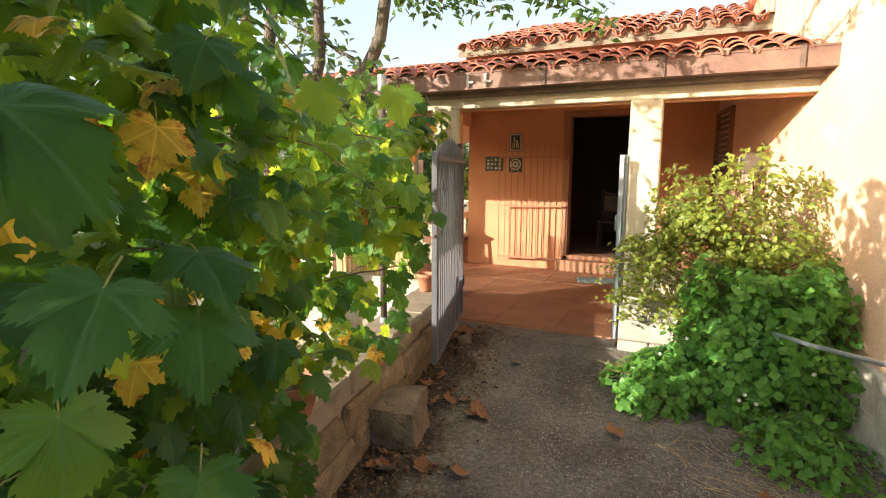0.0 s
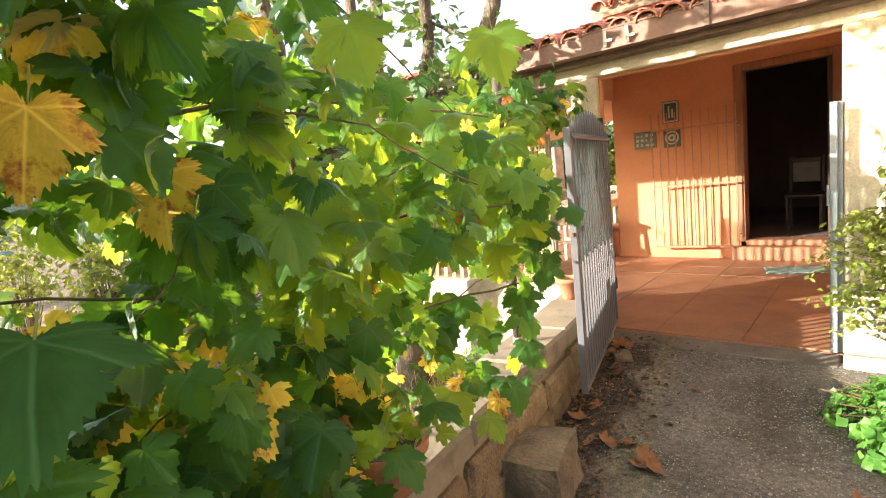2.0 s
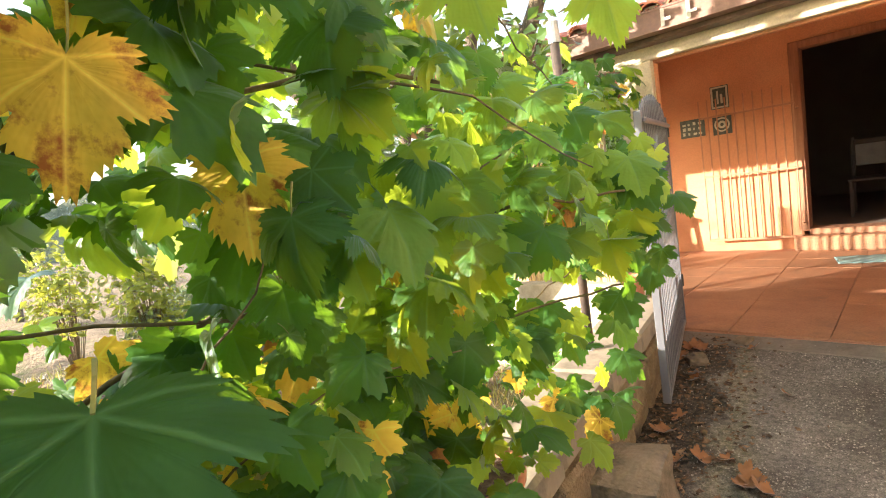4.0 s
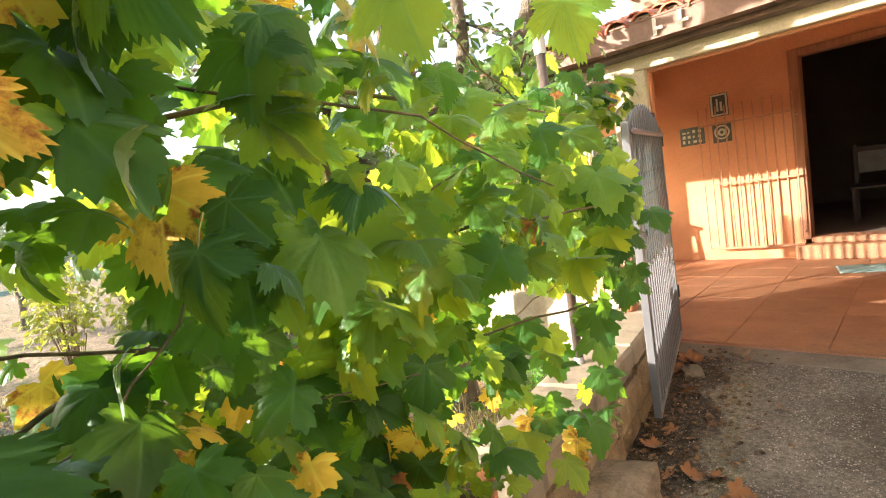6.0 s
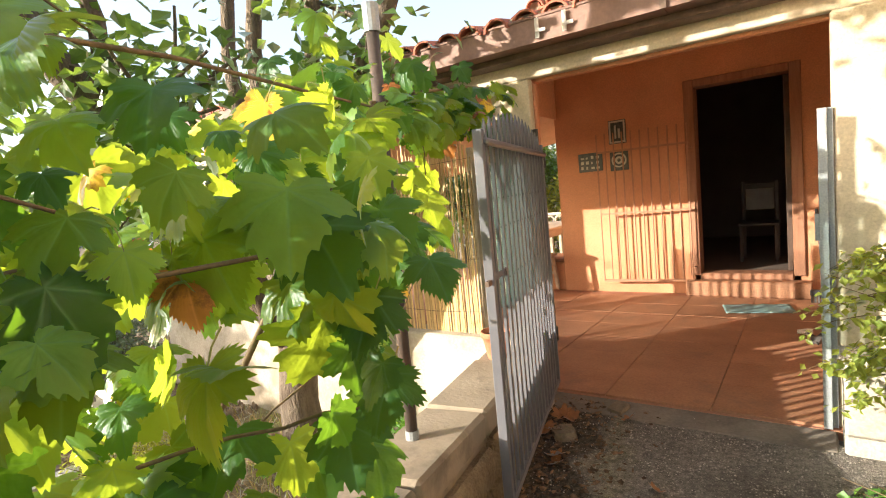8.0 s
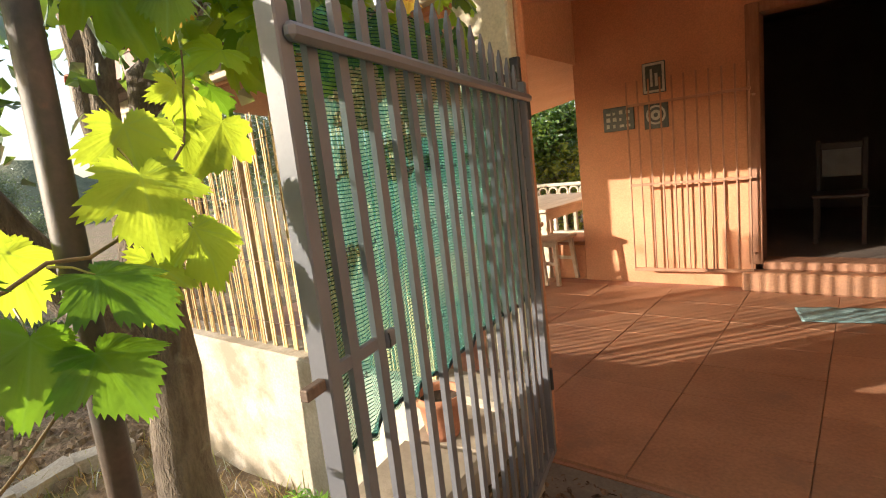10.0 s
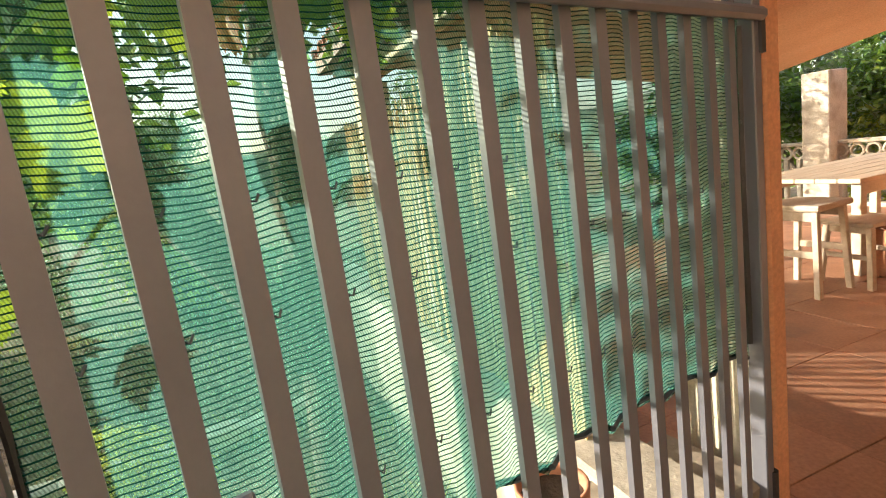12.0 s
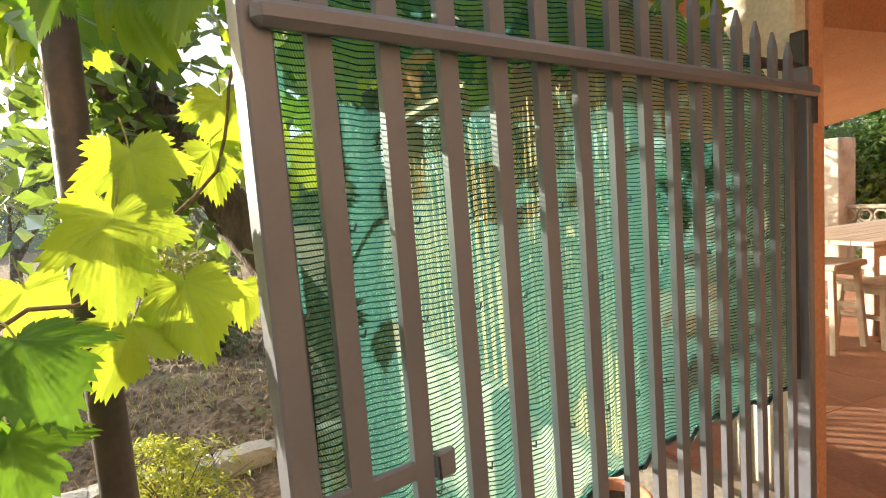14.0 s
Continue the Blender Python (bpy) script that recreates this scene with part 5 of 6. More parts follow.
# ---- things on the track and the low wall ----
def rock(at, size, seed, label):
    bm = bmesh.new()
    bmesh.ops.create_cube(bm, size=1)
    bmesh.ops.subdivide_edges(bm, edges=bm.edges[:], cuts=5, use_grid_fill=True)
    for v in bm.verts:
        b = v.co.normalized() * 0.62
        v.co = v.co.lerp(b, 0.30)
        v.co = Vector((v.co.x * size[0], v.co.y * size[1], v.co.z * size[2]))
    roughen(bm, 6, 0.03, seed)
    roughen(bm, 22, 0.008, seed + 1)
    ob = part("rock", bm, M_ROCK, smooth=False)
    ob.matrix_basis = pose(*at)
    return tagged(ob, label, "rock")


rock((-0.985, 3.06, 0.0, 4, -5, 12), (0.27, 0.34, 0.30), 4, "large brown rock lying against the low wall")
rock((-1.22, 4.62, -0.02, 0, 0, 30), (0.13, 0.10, 0.07), 9, "small pale stone by the gate hinge")
rock((-1.04, 5.02, -0.02, 0, 0, 70), (0.12, 0.09, 0.06), 13, "small pale stone at the porch edge")


def pot(at, r, h, label, plant):
    t = thing("flower_pot", label, "flower pot", at)
    bm = bmesh.new()
    prof = [(0.0, 0.0), (r * 0.62, 0.0), (r * 0.68, 0.02), (r * 0.9, h * 0.78), (r * 1.0, h * 0.79), (r * 1.03, h * 0.98), (r * 0.98, h), (r * 0.9, h * 0.98), (r * 0.86, h * 0.8), (r * 0.84, h * 0.78)]
    n = 24
    rings = [[bm.verts.new((q * math.cos(2 * math.pi * k / n), q * math.sin(2 * math.pi * k / n), z)) for k in range(n)] for q, z in prof[1:]]
    bm.faces.new(rings[0][::-1])
    for a, b in zip(rings, rings[1:]):
        for k in range(n):
            bm.faces.new((a[k], a[(k + 1) % n], b[(k + 1) % n], b[k]))
    body = part("pot", bm, M_POTCLAY, t, smooth=True)
    bm = bmesh.new()
    bmesh.ops.create_circle(bm, cap_ends=True, segments=20, radius=r * 0.86, matrix=Matrix.Translation((0, 0, h * 0.82)))
    part("soil", bm, M_SOIL, t)
    if plant:
        rng = random.Random(int(r * 1000))
        bm = bmesh.new()
        uv = bm.loops.layers.uv.new("UVMap")
        for _ in range(plant):
            p = Vector((rng.gauss(0, r * 0.6), rng.gauss(0, r * 0.6), h + abs(rng.gauss(0.03, 0.06))))
            add_leaf(bm, uv, leaf_pose(p, Vector((rng.gauss(0.3, 0.4), rng.gauss(-0.3, 0.4), 0.7)), Vector((rng.gauss(0, 1), rng.gauss(0, 1), -0.5)), rng.uniform(0.05, 0.09)), 1, 0.4, 0.1)
        part("foliage", bm, M_LEAF_B, t)
        for _ in range(5):
            bm = bmesh.new()
            tube(bm, [(rng.gauss(0, 0.02), rng.gauss(0, 0.02), h * 0.8), (rng.gauss(0, 0.05), rng.gauss(0, 0.05), h + 0.06), (rng.gauss(0, 0.08), rng.gauss(0, 0.08), h + 0.13)], [0.005, 0.004, 0.002], 5)
            part("stem", bm, M_CANE, t)
    return t


pot((-1.03, 2.16, 0.40), 0.15, 0.17, "wide terracotta flower pot with a leafy plant", 26)
pot((-0.86, 1.18, 0.40), 0.11, 0.14, "small terracotta pot with dry leaves on the wall", 0)
pot((-1.56, 4.55, 0.40), 0.085, 0.16, "pale terracotta pot on the wall's end", 0)


def dry_leaves():
    rng = random.Random(8)
    bm0 = bmesh.new()
    uv = bm0.loops.layers.uv.new("UVMap")
    add_leaf(bm0, uv, Matrix(), 2, -0.7, 0.3)
    me = bpy.data.meshes.new("dry_leaf")
    bm0.to_mesh(me)
    bm0.free()
    me.materials.append(M_LEAF_DRY)
    for i in range(60):
        if i < 44:
            y = rng.uniform(1.2, 5.0)
            x = wall_edge(y) + abs(rng.gauss(0.04, 0.22)) + 0.03
        else:
            x, y = rng.uniform(-0.9, 1.0), rng.uniform(1.0, 4.4)
        s = rng.uniform(0.04, 0.10)
        ob = new("dry_leaf", me)
        ob.matrix_basis = pose(x, y, track_z(y) + 0.012, rng.uniform(-14, 14), rng.uniform(-14, 14), rng.uniform(0, 360)) @ Matrix.Diagonal((s, s, s, 1))
        tagged(ob, "curled brown dead vine leaf on the gravel", "dead leaf", "dead leaves on the ground")


dry_leaves()


def pebbles():
    rng = random.Random(2)
    vs, fs = [], []
    for _ in range(15000):
        y = rng.uniform(0.6, 5.1)
        x = rng.uniform(wall_edge(y) + 0.02, 1.4)
        r = rng.uniform(0.002, 0.0065) * (1.6 if rng.random() < 0.06 else 1)
        z = track_z(y) + 0.012 * noise.noise(Vector((x * 2.3, y * 2.3, 0)))
        a = rng.uniform(0, 6.28)
        k = len(vs)
        for q in range(4):
            vs.append((x + r * math.cos(a + q * 1.57) * rng.uniform(0.7, 1.2), y + r * math.sin(a + q * 1.57) * rng.uniform(0.7, 1.2), z - 0.002))
        vs.append((x, y, z + r * 0.8))
        fs += [(k + q, k + (q + 1) % 4, k + 4) for q in range(4)]
    me = bpy.data.meshes.new("pebbles")
    me.from_pydata(vs, [], fs)
    me.materials.append(plain("pale_pebble", (0.20, 0.18, 0.155), (0.50, 0.46, 0.41), 0.9, 30.0, 90, 0.2, vary=0.4))
    tagged(new("pebbles", me), "loose pale pebbles scattered on the track", "pebbles", kind="stuff")


pebbles()


def straw():
    rng = random.Random(14)
    bm = bmesh.new()
    for _ in range(240):
        x, y = rng.gauss(1.0, 0.28), rng.gauss(3.55, 0.35)
        if x > 1.42 or x < 0.2:
            continue
        a, ln = rng.gauss(-0.7, 0.7), rng.uniform(0.06, 0.26)
        z = track_z(y) + 0.012
        tube(bm, [(x, y, z), (x + ln * 0.5 * math.cos(a), y + ln * 0.5 * math.sin(a), z + rng.uniform(0.002, 0.016)), (x + ln * math.cos(a + 0.2), y + ln * math.sin(a + 0.2), z)], 0.0013, 3, False)
    ob = part("straw", bm, M_DRYGRASS)
    tagged(ob, "dry straw stalks strewn on the gravel", "straw", kind="stuff")


straw()


def litter():
    rng = random.Random(9)
    vs, fs = [], []
    for _ in range(2600):
        y = rng.uniform(0.9, 5.1)
        x = wall_edge(y) + 0.02 + abs(rng.gauss(0, 0.24))
        r = rng.uniform(0.004, 0.02) * (1.8 if rng.random() < 0.05 else 1)
        z = track_z(y) + 0.010 + 0.012 * noise.noise(Vector((x * 2.3, y * 2.3, 0)))
        a, thin = rng.uniform(0, 6.28), rng.uniform(0.15, 0.8)
        ux, uy = math.cos(a), math.sin(a)
        k = len(vs)
        for p, q in ((-1, -0.4), (0.1, -1), (1, -0.2), (0.6, 0.8), (-0.5, 0.9)):
            vs.append((x + r * (ux * p - uy * q * thin), y + r * (uy * p + ux * q * thin), z + r * rng.uniform(-0.35, 0.45)))
        vs.append((x, y, z + r * rng.uniform(0.2, 0.6)))
        fs += [(k + q, k + (q + 1) % 5, k + 5) for q in range(5)]
    me = bpy.data.meshes.new("leaf_litter")
    me.from_pydata(vs, [], fs)
    me.materials.append(plain("crumbled_leaf", (0.07, 0.045, 0.03), (0.26, 0.16, 0.09), 0.95, 30.0, 90, 0.3, vary=0.6))
    tagged(new("leaf_litter", me), "crumbled brown leaf litter along the wall foot", "leaf litter", kind="stuff")


litter()


def stone_bank():
    bm = boxed(0.0, 0.8, 2.2, 4.78, -0.4, 0.36, 0.0)
    bmesh.ops.subdivide_edges(bm, edges=bm.edges[:], cuts=14, use_grid_fill=True)
    for v in bm.verts:
        v.co.x += 1.33 - 0.12 * (v.co.y - 4.78)
    roughen(bm, 4, 0.05, 5)
    roughen(bm, 14, 0.018, 6)
    structure("wall_stone_bank", bm, M_PAINTSTONE, "pale rough stone retaining wall beside the track", "wall")
    t = thing("metal_rod", "thin grey metal rod lying over the creeper", "rod")
    bm = bmesh.new()
    tube(bm, [(0.94, 4.22, 0.47), (1.06, 3.6, 0.58), (1.2, 3.0, 0.70), (1.32, 2.45, 0.80)], 0.011, 8)
    part("shaft", bm, M_GALV, t)
    bm = bmesh.new()
    tube(bm, [(1.32, 2.45, 0.30), (1.32, 2.45, 0.80)], 0.012, 8)
    part("upright", bm, M_GALV, t)


stone_bank()


# ---- porch things ----
def cloth(name, label, category, at, size, mat, seed, fold):
    bm = bmesh.new()
    bmesh.ops.create_grid(bm, x_segments=26, y_segments=18, size=1)
    for v in bm.verts:
        p = Vector((v.co.x * size[0], v.co.y * size[1], 0))
        h = abs(noise.noise(p * 7 + Vector((seed, 0, 0)))) * fold + 0.004
        v.co = Vector((p.x + noise.noise(p * 4 + Vector((0, seed, 0))) * fold * 0.5, p.y + noise.noise(p * 4 + Vector((3, seed, 1))) * fold * 0.5, h + 0.006))
    r = bmesh.ops.extrude_face_region(bm, geom=bm.faces[:])
    for v in r["geom"]:
        if isinstance(v, bmesh.types.BMVert):
            v.co.z -= 0.006
    bmesh.ops.recalc_face_normals(bm, faces=bm.faces)
    ob = part(name, bm, mat, smooth=True)
    ob.matrix_basis = pose(*at)
    return tagged(ob, label, category)


cloth("floor_mat", "faded blue-green mat on the terracotta floor", "mat", (-0.52, 7.62, 0.004, 0, 0, 12), (0.28, 0.16), M_CLOTH, 1, 0.012)
# two cloth heaps stand in for one unclear dark and white object
cloth("dark_heap", "crumpled dark grey cloth standing in for an unclear floor object", "rag", (-0.02, 6.72, 0.004, 0, 0, 40), (0.12, 0.09), M_GREYCLOTH, 5, 0.12)
cloth("white_heap", "small crumpled white cloth standing in for an unclear floor object", "rag", (-0.15, 6.84, 0.004, 0, 0, 10), (0.05, 0.04), M_LINEN, 7, 0.08)


def broom():
    t = thing("broom", "dark broom leaning against the porch wall", "broom", (0.0, 8.02, 0.0))
    bm = bmesh.new()
    tube(bm, [(0.0, 0.0, 0.10), (-0.03, 0.13, 0.5), (-0.055, 0.295, 0.86)], 0.014, 8)
    part("handle", bm, M_BLACK, t)
    bm = bmesh.new()
    box(bm, -0.12, 0.12, -0.03, 0.03, 0.06, 0.12, 0.01)
    part("head", bm, M_BLACK, t)
    for i in range(9):
        bm = bmesh.new()
        box(bm, -0.115 + i * 0.026, -0.095 + i * 0.026, -0.026, 0.026, 0.0, 0.062, 0.002)
        part("bristles", bm, M_GREYCLOTH, t)


broom()


def stool(at, turn=0, tall=1.0):
    t = thing("stool", "pale bleached wooden stool on the porch", "stool", at, "porch seats")
    t.rotation_euler = (0, 0, radians(turn))
    t.scale = (1.0, 1.0, tall)
    part("seat", boxed(-0.2, 0.2, -0.2, 0.2, 0.44, 0.47, 0.008), M_PALEWOOD, t)
    for sx in (-1, 1):
        for sy in (-1, 1):
            bm = bmesh.new()
            vs = box(bm, -0.02, 0.02, -0.02, 0.02, 0.0, 0.44, 0.003)
            for v in vs:
                k = 1 - v.co.z / 0.44
                v.co.x += sx * (0.15 + 0.035 * k)
                v.co.y += sy * (0.15 + 0.035 * k)
            part("leg", bm, M_PALEWOOD, t)
    for s in (-1, 1):
        part("stretcher", boxed(-0.15, 0.15, s * 0.165 - 0.01, s * 0.165 + 0.01, 0.2, 0.235, 0.003), M_PALEWOOD, t)
        part("apron", boxed(-0.14, 0.14, s * 0.15 - 0.01, s * 0.15 + 0.01, 0.385, 0.438, 0.003), M_PALEWOOD, t)
    return t


stool((-3.12, 7.75, 0.004), 3, 1.38)
stool((-2.98, 8.15, 0.004), -5)


def long_table():
    t = thing("wooden_table", "long pale bleached wooden table on the porch", "table", (-3.50, 9.12, 0.004))
    for i in range(6):
        part("plank", boxed(-0.48 + i * 0.162, -0.48 + i * 0.162 + 0.158, -0.95, 0.95, 0.71, 0.745, 0.004), M_PALEWOOD, t)
    for sx in (-1, 1):
        for sy in (-1, 1):
            part("leg", boxed(sx * 0.42 - 0.035, sx * 0.42 + 0.035, sy * 0.85 - 0.035, sy * 0.85 + 0.035, 0, 0.71, 0.005), M_PALEWOOD, t)
        part("apron", boxed(sx * 0.42 - 0.012, sx * 0.42 + 0.012, -0.81, 0.81, 0.61, 0.708, 0.003), M_PALEWOOD, t)


long_table()


def balustrade():
    t = thing("white_balustrade", "white painted concrete balustrade of looped blocks", "balustrade", (-4.6, 11.2, -0.012))
    bm = bmesh.new()
    box(bm, -0.03, 0.03, -0.03, 0.03, 0.06, 0.62, 0.01)
    me = bpy.data.meshes.new("baluster")
    bm.to_mesh(me)
    bm.free()
    me.materials.append(M_WHITE)
    bm = bmesh.new()
    n = 14
    ring = [(0.075 * math.cos(2 * math.pi * k / n), 0, 0.70 + 0.075 * math.sin(2 * math.pi * k / n)) for k in range(n + 1)]
    tube(bm, ring, 0.02, 6, False)
    loop = bpy.data.meshes.new("loop")
    bm.to_mesh(loop)
    bm.free()
    loop.materials.append(M_WHITE)
    for i in range(14):
        piece("baluster", me, t, pose(-1.1 + 0.18 * i, 0, 0))
        piece("loop", loop, t, pose(-1.1 + 0.18 * i, 0, 0))
    part("base_rail", boxed(-1.25, 1.4, -0.06, 0.06, 0, 0.06, 0.006), M_WHITE, t)
    part("top_rail", boxed(-1.25, 1.4, -0.05, 0.05, 0.79, 0.84, 0.01), M_WHITE, t)


balustrade()
structure("wall_pillar_far", boxed(-5.35, -5.0, 11.0, 11.35, -0.4, 1.7, 0.012), M_WHITE, "white painted far porch pillar", "pillar")


def brick_bench():
    t = thing("porch_bench", "low red masonry bench against the house wall", "bench", (-2.86, 8.62, -0.012))
    part("base", boxed(-0.2, 0.175, -0.28, 0.28, 0, 0.36, 0.01), M_ORANGE, t)
    part("slab", boxed(-0.22, 0.175, -0.29, 0.29, 0.36, 0.40, 0.01), M_TERRA, t)


brick_bench()


def ceiling_lamp():
    t = thing("ceiling_lamp", "small bare bulb holder under the porch ceiling", "lamp", (-0.62, 7.2, 2.5))
    bm = bmesh.new()
    tube(bm, [(0, 0, 0.03), (0, 0, -0.05)], [0.03, 0.022], 10)
    part("holder", bm, M_BLACK, t)
    bm = bmesh.new()
    bmesh.ops.create_uvsphere(bm, u_segments=12, v_segments=8, radius=0.03, matrix=Matrix.Translation((0, 0, -0.075)))
    part("bulb", bm, M_LINEN, t, smooth=True)


ceiling_lamp()


def room_chair():
    t = thing("room_chair", "dark wooden chair with pale cloth in the room", "chair", (-0.62, 9.5, 0.19))
    part("seat", boxed(-0.21, 0.21, -0.21, 0.21, 0.43, 0.46, 0.006), M_DARKFURN, t)
    for sx in (-1, 1):
        for sy in (-1, 1):
            part("leg", boxed(sx * 0.18 - 0.018, sx * 0.18 + 0.018, sy * 0.18 - 0.018, sy * 0.18 + 0.018, 0, 0.43 if sy < 0 else 0.95, 0.003), M_DARKFURN, t)
    part("backrest", boxed(-0.16, 0.16, 0.17, 0.19, 0.62, 0.92, 0.004), M_DARKFURN, t)
    # pale cloth greyed in colour to suit the unlit room
    part("cloth", boxed(-0.15, 0.15, 0.155, 0.168, 0.6, 0.86, 0.003), plain("toned_down_cloth", (0.26, 0.25, 0.23), (0.34, 0.33, 0.30), 0.95, 8.0, 200, 0.1), t, "pale cloth over the chair back")


room_chair()


# ---- garden ----
def garden_edge():
    t = thing("stone_kerb", "row of rough pale stones edging the garden bed", "kerb", (0, 0, 0))
    rng = random.Random(6)
    for i in range(11):
        bm = bmesh.new()
        bmesh.ops.create_cube(bm, size=1)
        bmesh.ops.subdivide_edges(bm, edges=bm.edges[:], cuts=2, use_grid_fill=True)
        for v in bm.verts:
            v.co = v.co.lerp(v.co.normalized() * 0.6, 0.3)
            v.co = Vector((v.co.x * 0.16, v.co.y * 0.36, v.co.z * 0.16))
        roughen(bm, 8, 0.02, i)
        ob = part("stone", bm, M_PAINTSTONE, t)
        y = 0.9 + i * 0.34
        ob.matrix_basis = pose(-3.74 - 0.06 * i + rng.gauss(0, 0.02), y, ground_z(-3.4, y) + 0.05, rng.gauss(0, 4), rng.gauss(0, 4), 10 + rng.gauss(0, 6))


garden_edge()


def grass():
    rng = random.Random(17)
    bm = bmesh.new()
    n = 0
    while n < 15000:
        x, y = rng.uniform(-9, -1.25), rng.uniform(-2, 4.7)
        if x > wall_edge(y) - 0.3:
            continue
        k = noise.noise(Vector((x * 0.9, y * 0.9, 7)))
        if k < -0.05 and x < -3.4:
            continue
        if -8 < x < -4.3 and 0.2 < y and rng.random() < 0.6:
            continue
        n += 1
        z = ground_z(x, y)
        h = rng.uniform(0.05, 0.22) * (1.2 if x > -3 else 0.8)
        d = Vector((rng.gauss(0, 0.35), rng.gauss(0, 0.35), 1)).normalized()
        s = Vector((rng.gauss(0, 1), rng.gauss(0, 1), 0)).normalized() * 0.004
        p = Vector((x, y, z - 0.01))
        a, b = bm.verts.new(p - s), bm.verts.new(p + s)
        c, e = bm.verts.new(p + d * h * 0.6 - s * 0.7), bm.verts.new(p + d * h * 0.6 + s * 0.7)
        tip = bm.verts.new(p + d * h + Vector((d.x, d.y, -0.2)) * h * 0.4)
        mi = 1 if rng.random() < 0.5 else 0
        for f in (bm.faces.new((a, b, e, c)), bm.faces.new((c, e, tip))):
            f.material_index = mi
    ob = part("grass", bm, M_GRASS)
    ob.data.materials.append(M_DRYGRASS)
    tagged(ob, "patchy green and dry grass in the garden", "grass", kind="stuff")


grass()


def clods():
    """Loose clods and stones on the dug earth behind the kerb."""
    rng = random.Random(31)
    vs, fs = [], []
    for _ in range(3200):
        x, y = -4.2 - 4.5 * rng.random() ** 1.4, rng.uniform(0.6, 5.2)
        r = rng.uniform(0.012, 0.05) * (1.7 if rng.random() < 0.06 else 1)
        z, a, k = ground_z(x, y), rng.uniform(0, 6.28), len(vs)
        for q in range(5):
            e = r * rng.uniform(0.7, 1.3)
            vs.append((x + e * math.cos(a + q * 1.257), y + e * math.sin(a + q * 1.257), z - 0.01))
        for q in range(3):
            e = r * rng.uniform(0.3, 0.6)
            vs.append((x + e * math.cos(a + q * 2.1), y + e * math.sin(a + q * 2.1), z + r * rng.uniform(0.5, 0.9)))
        fs += [(k, k + 1, k + 5), (k + 1, k + 2, k + 6), (k + 2, k + 3, k + 6), (k + 3, k + 4, k + 7), (k + 4, k, k + 7), (k + 1, k + 6, k + 5), (k + 3, k + 7, k + 6), (k, k + 5, k + 7), (k + 5, k + 6, k + 7)]
    me = bpy.data.meshes.new("clods")
    me.from_pydata(vs, [], fs)
    me.materials.append(plain("earth_clod", (0.17, 0.12, 0.075), (0.34, 0.26, 0.17), 1.0, 20.0, 90, 0.5, vary=0.4))
    tagged(new("clods", me), "loose clods of dry dug earth", "clods", kind="stuff")


clods()
shrub("yellow_sapling", "young yellow-green leafy sapling in the garden", (-7.4, 3.35, ground_z(-7.4, 3.35)), (0.55, 0.5, 1.35), 61, M_SHRUB, 900, 0.10, 0.035, 0.5, 0.25)
shrub("yellow_sapling", "young yellow-green leafy sapling in the garden", (-8.6, 2.7, ground_z(-8.6, 2.7)), (0.5, 0.5, 1.5), 62, M_SHRUB, 800, 0.10, 0.035, 0.5, 0.3)
shrub("garden_weed", "feathery bright green weed by the garden wall", (-3.45, 3.30, -0.42), (0.50, 0.42, 0.64), 51, M_SHRUB, 3000, 0.045, 0.006)
shrub("garden_weed", "feathery green weed at the terrace wall's foot", (-2.3, 4.45, -0.42), (0.45, 0.2, 0.38), 52, M_CREEPER, 900, 0.06, 0.008)
for x, y, s in ((-6.5, 4.6, 0.5), (-7.5, 3.4, 0.45), (-8.5, 6.2, 0.7), (-6.0, 1.2, 0.5), (-10.5, 1.0, 0.8), (-9.0, 4.4, 0.6)):
    shrub("garden_shrub", "grey-green garden shrub in the distance", (x, y, ground_z(x, y)), (s * 1.1, s, s * 1.3), int(x * 10) % 97, M_OLIVE, 1300, 0.07, 0.018)

shrub("fence_shrub", "sunlit green shrub beyond the balustrade", (-4.7, 12.3, -0.4), (1.1, 0.6, 1.7), 71, M_SHRUB, 2600, 0.09, 0.03, 0.7)
shrub("fence_shrub", "sunlit green shrub beyond the balustrade", (-3.2, 12.6, -0.4), (0.9, 0.6, 1.9), 72, M_SHRUB, 2200, 0.09, 0.03, 0.7)


def hills():
    bm = bmesh.new()
    ring = []
    n = 150
    for i in range(n + 1):
        a = 2 * math.pi * i / n
        r = 110 + 15 * math.sin(a * 3)
        h = 7 + 9 * noise.noise(Vector((math.cos(a) * 2.2, math.sin(a) * 2.2, 0))) + 3.2 * noise.noise(Vector((math.cos(a) * 16, math.sin(a) * 16, 4)))
        ring.append([bm.verts.new((r * k * math.cos(a), r * k * math.sin(a), z)) for k, z in ((0.8, -3), (0.92, h * 0.45), (1.0, h), (1.3, h * 1.25 - 2), (1.6, -8))])
    for p, q in zip(ring, ring[1:]):
        for k in range(4):
            f = bm.faces.new((p[k], q[k], q[k + 1], p[k + 1]))
            f.smooth = True
    bmesh.ops.recalc_face_normals(bm, faces=bm.faces)
    structure("backdrop_hills", bm, plain("wooded_hillside", (0.09, 0.11, 0.06), (0.19, 0.20, 0.12), 1.0, 0.12, 1.4, 0.6, deep=1.0), "hazy green wooded hills in the distance", "hills")


hills()


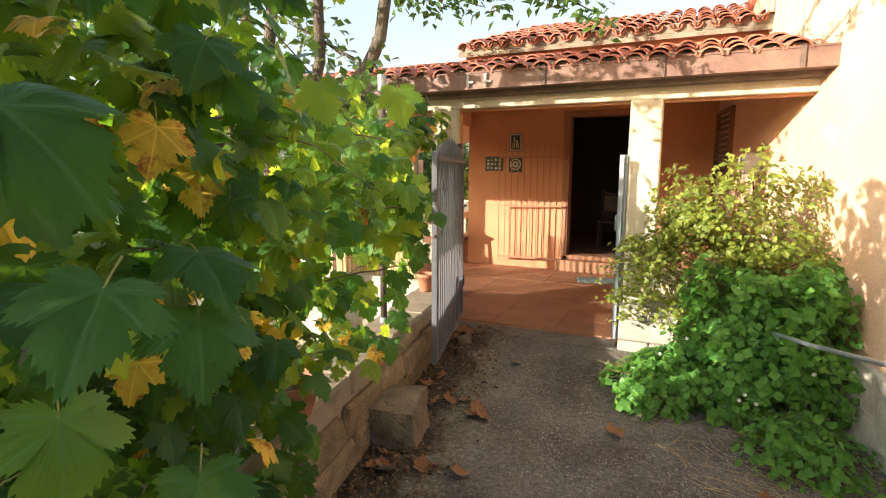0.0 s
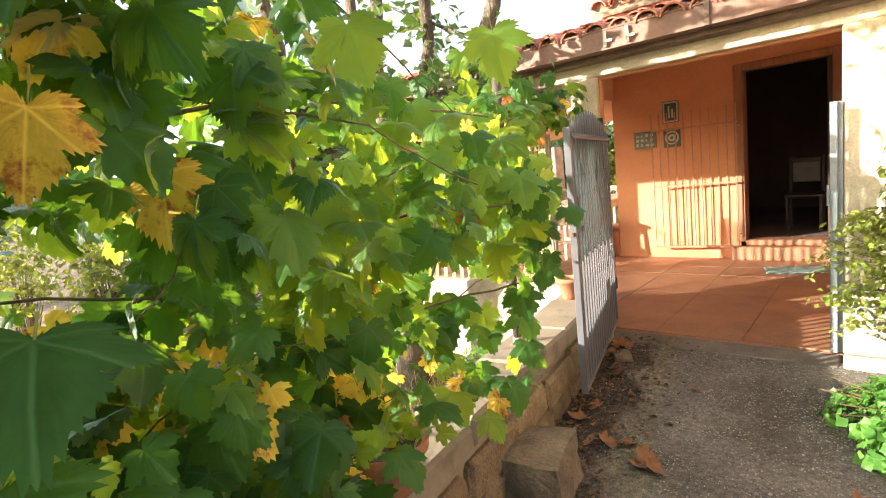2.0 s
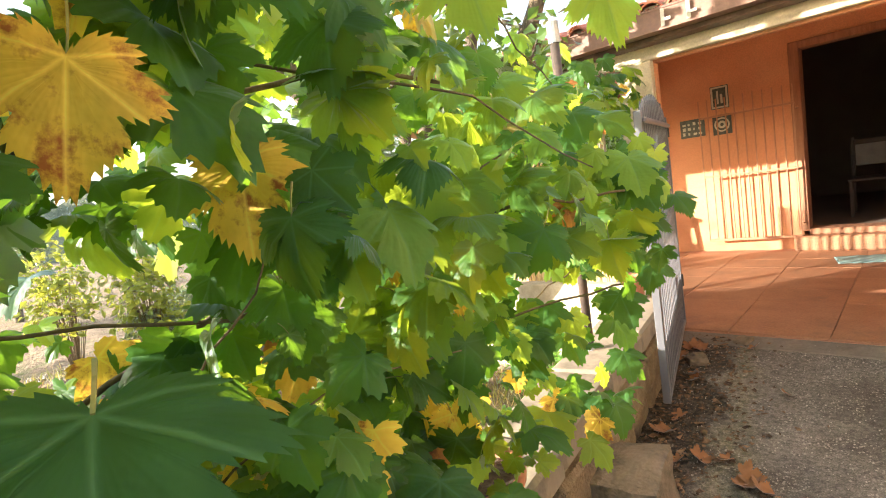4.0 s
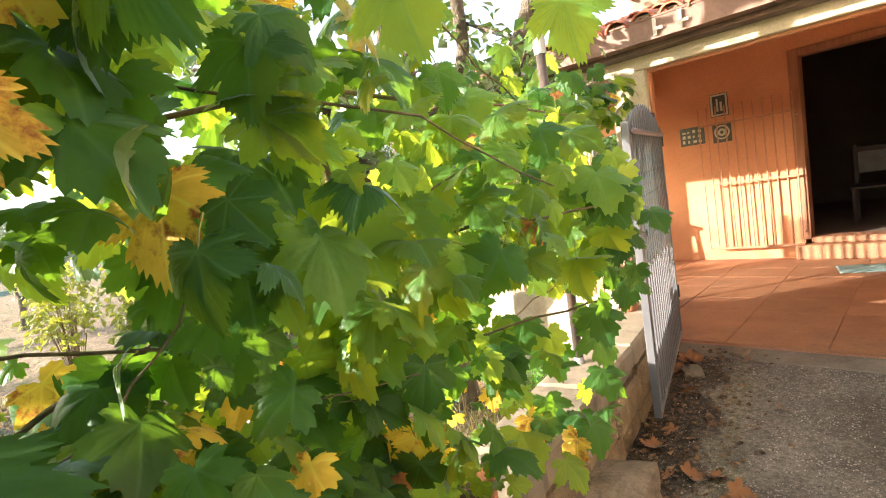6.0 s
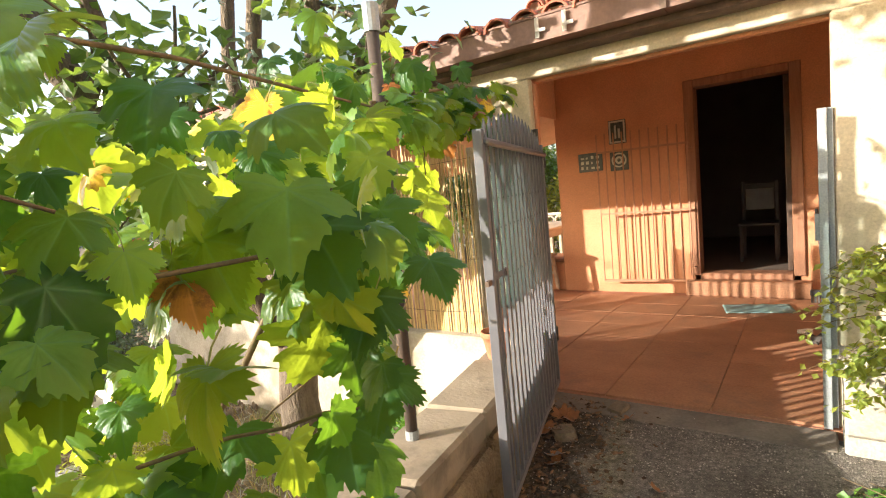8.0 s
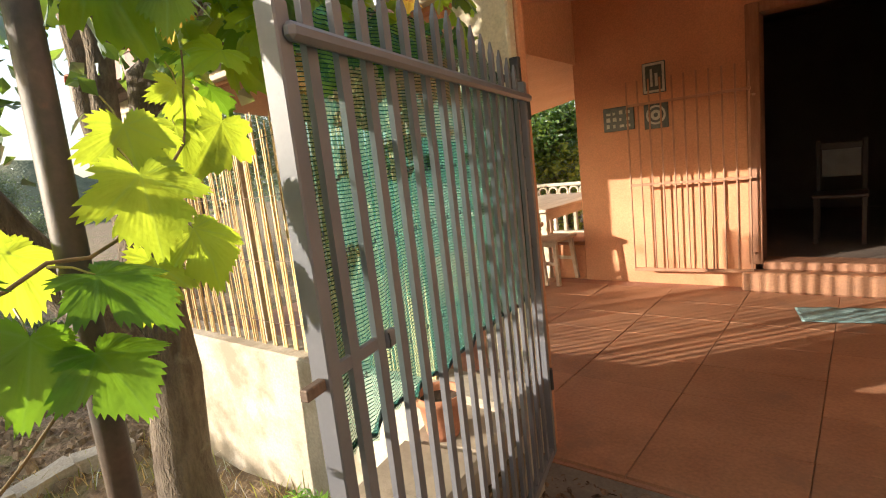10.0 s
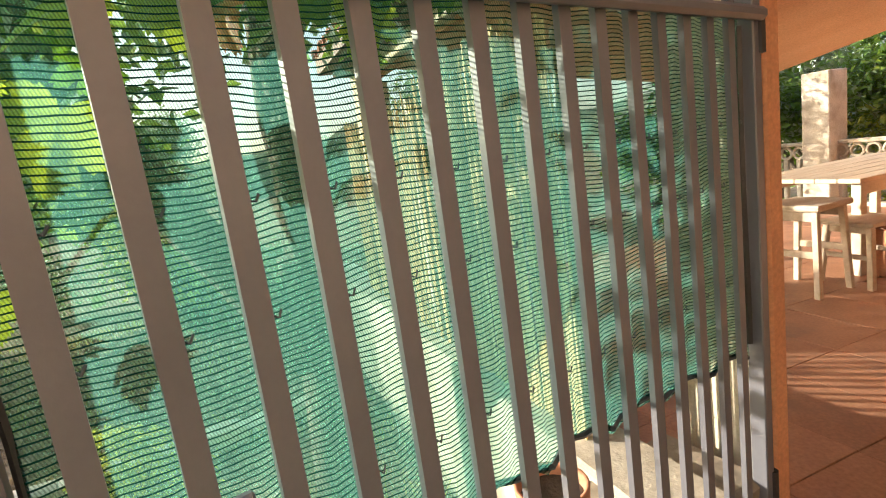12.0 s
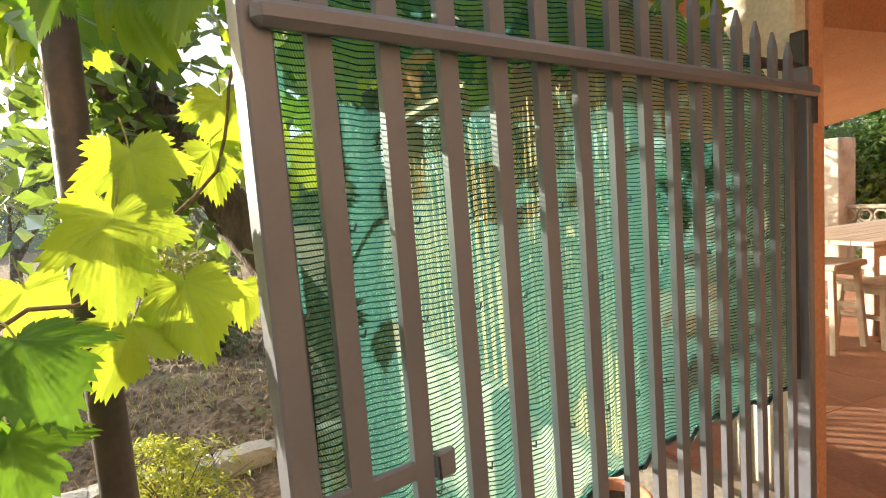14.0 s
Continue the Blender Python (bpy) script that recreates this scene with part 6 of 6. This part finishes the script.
# ---- many small pieces: plinth blocks, wall stones, roof and floor tiles ----
def block_mesh(name, w, d, h, bevel, mat, seed, rough):
    bm = bmesh.new()
    box(bm, -w / 2, w / 2, -d / 2, d / 2, -h / 2, h / 2, bevel)
    roughen(bm, 9, rough, seed)
    me = bpy.data.meshes.new(name)
    bm.to_mesh(me)
    bm.free()
    me.materials.append(mat)
    return me


for k, (x0, x1, z0, z1) in enumerate(((0.02, 0.255, -0.1, 0.06), (0.262, 0.475, -0.1, 0.06), (0.02, 0.475, 0.067, 0.235), (0.02, 0.235, 0.242, 0.37), (0.242, 0.475, 0.242, 0.37), (0.0, 0.475, 0.375, 0.43))):
    piece("block", block_mesh("block", x1 - x0, 0.25, z1 - z0, 0.012, M_PAINTSTONE, k, 0.008), plinth, pose((x0 + x1) / 2, 5.055, (z0 + z1) / 2))


def wall_stones():
    rng = random.Random(23)
    turn = 90 + math.degrees(math.atan(0.17))
    stones = [block_mesh("stone", 0.44, 0.09, 0.175, 0.022, M_TUFA, s, 0.022) for s in range(4)] + [block_mesh("stone", 0.30, 0.09, 0.175, 0.022, M_TUFA, s + 9, 0.022) for s in range(3)]
    for c, z in enumerate((-0.24, -0.05, 0.14)):
        y = -1.6 + 0.17 * c
        while y < 4.5:
            k = rng.randrange(7)
            w = 0.44 if k < 4 else 0.30
            ym = y + w / 2
            piece("stone", stones[k], wall_low, pose(wall_edge(ym) - 0.03 + rng.gauss(0, 0.006), ym, z + rng.gauss(0, 0.006), rng.gauss(0, 1.5), rng.gauss(0, 1.2), turn + rng.gauss(0, 1.2)))
            y += w + 0.012
    caps = [block_mesh("cap", 0.62, 0.30, 0.13, 0.016, M_MORTAR, s + 20, 0.012) for s in range(4)]
    y = -1.7
    while y < 4.6:
        ym = y + 0.31
        piece("cap", caps[rng.randrange(4)], wall_low, pose(wall_edge(ym) - 0.135, ym, 0.345 + rng.gauss(0, 0.004), rng.gauss(0, 0.6), rng.gauss(0, 0.6), turn))
        y += 0.618


wall_stones()


def floor_tiles():
    bm = bmesh.new()
    box(bm, -5.15, 1.27, FACE - 0.02, BACK, -0.3, -0.012)
    box(bm, -5.15, -2.68, BACK, 11.5, -0.3, -0.012)
    floor = structure("floor", bm, plain("dark_floor_joint", (0.33, 0.16, 0.10), (0.40, 0.20, 0.125), 0.95, 5.0, 60, 0.3), "terracotta tiled porch floor", "floor")
    w, d = 0.60, 0.42
    mes = [block_mesh("tile", w - 0.004, d - 0.004, 0.024, 0.0015, M_TERRA, s, 0.0006) for s in range(3)]
    rng = random.Random(4)
    for j in range(15):
        for i in range(11):
            x, y = 0.96 - 0.075 + 0.04 - i * w, FACE + 0.21 + j * d
            if y > BACK - 0.12 and x > -2.95:
                continue
            if y > 11.4:
                continue
            piece("tile", mes[rng.randrange(3)], floor, pose(x, y, -0.010 + rng.gauss(0, 0.0012), rng.gauss(0, 0.12), rng.gauss(0, 0.12), rng.gauss(0, 0.15)))


floor_tiles()
bm = bmesh.new()
box(bm, -1.52, 0.0, 4.93, FACE - 0.022, -0.2, -0.012, 0.01)
roughen(bm, 6, 0.006, 3)
structure("pavement_apron", bm, plain("dusty_concrete", (0.14, 0.12, 0.10), (0.23, 0.20, 0.165), 0.95, 4.0, 60, 0.5, stain=(0.14, 0.12, 0.1), stain_scale=3.0), "dusty concrete strip before the porch floor", "pavement")

tiled_roof("roof_porch", "low roof of curved red clay tiles over the porch", -5.4, 1.22, 4.95, 2.235, 6.45, 2.62)
tiled_roof("roof_house", "upper roof of curved red clay tiles", -2.05, 1.16, 6.40, 2.80, 9.6, 3.75)
structure("wall_upper", boxed(-2.0, 1.2, 6.5, 6.65, 2.5, 2.80, 0.0), M_ORANGE, "strip of orange wall between the two roofs", "wall")
bm = bmesh.new()
for i in range(20):
    y = 3.2 + i * 0.2
    z = 4.8 - (y - 3.2) * 0.4125
    tube(bm, [(wing_x(y) + 0.02, y, z + 0.02), (wing_x(y + 0.23) + 0.02, y + 0.23, z - 0.075)], [0.085, 0.075], 8)
structure("trim_verge", bm, M_ROOFTILE, "row of clay verge tiles along the wing", "trim")
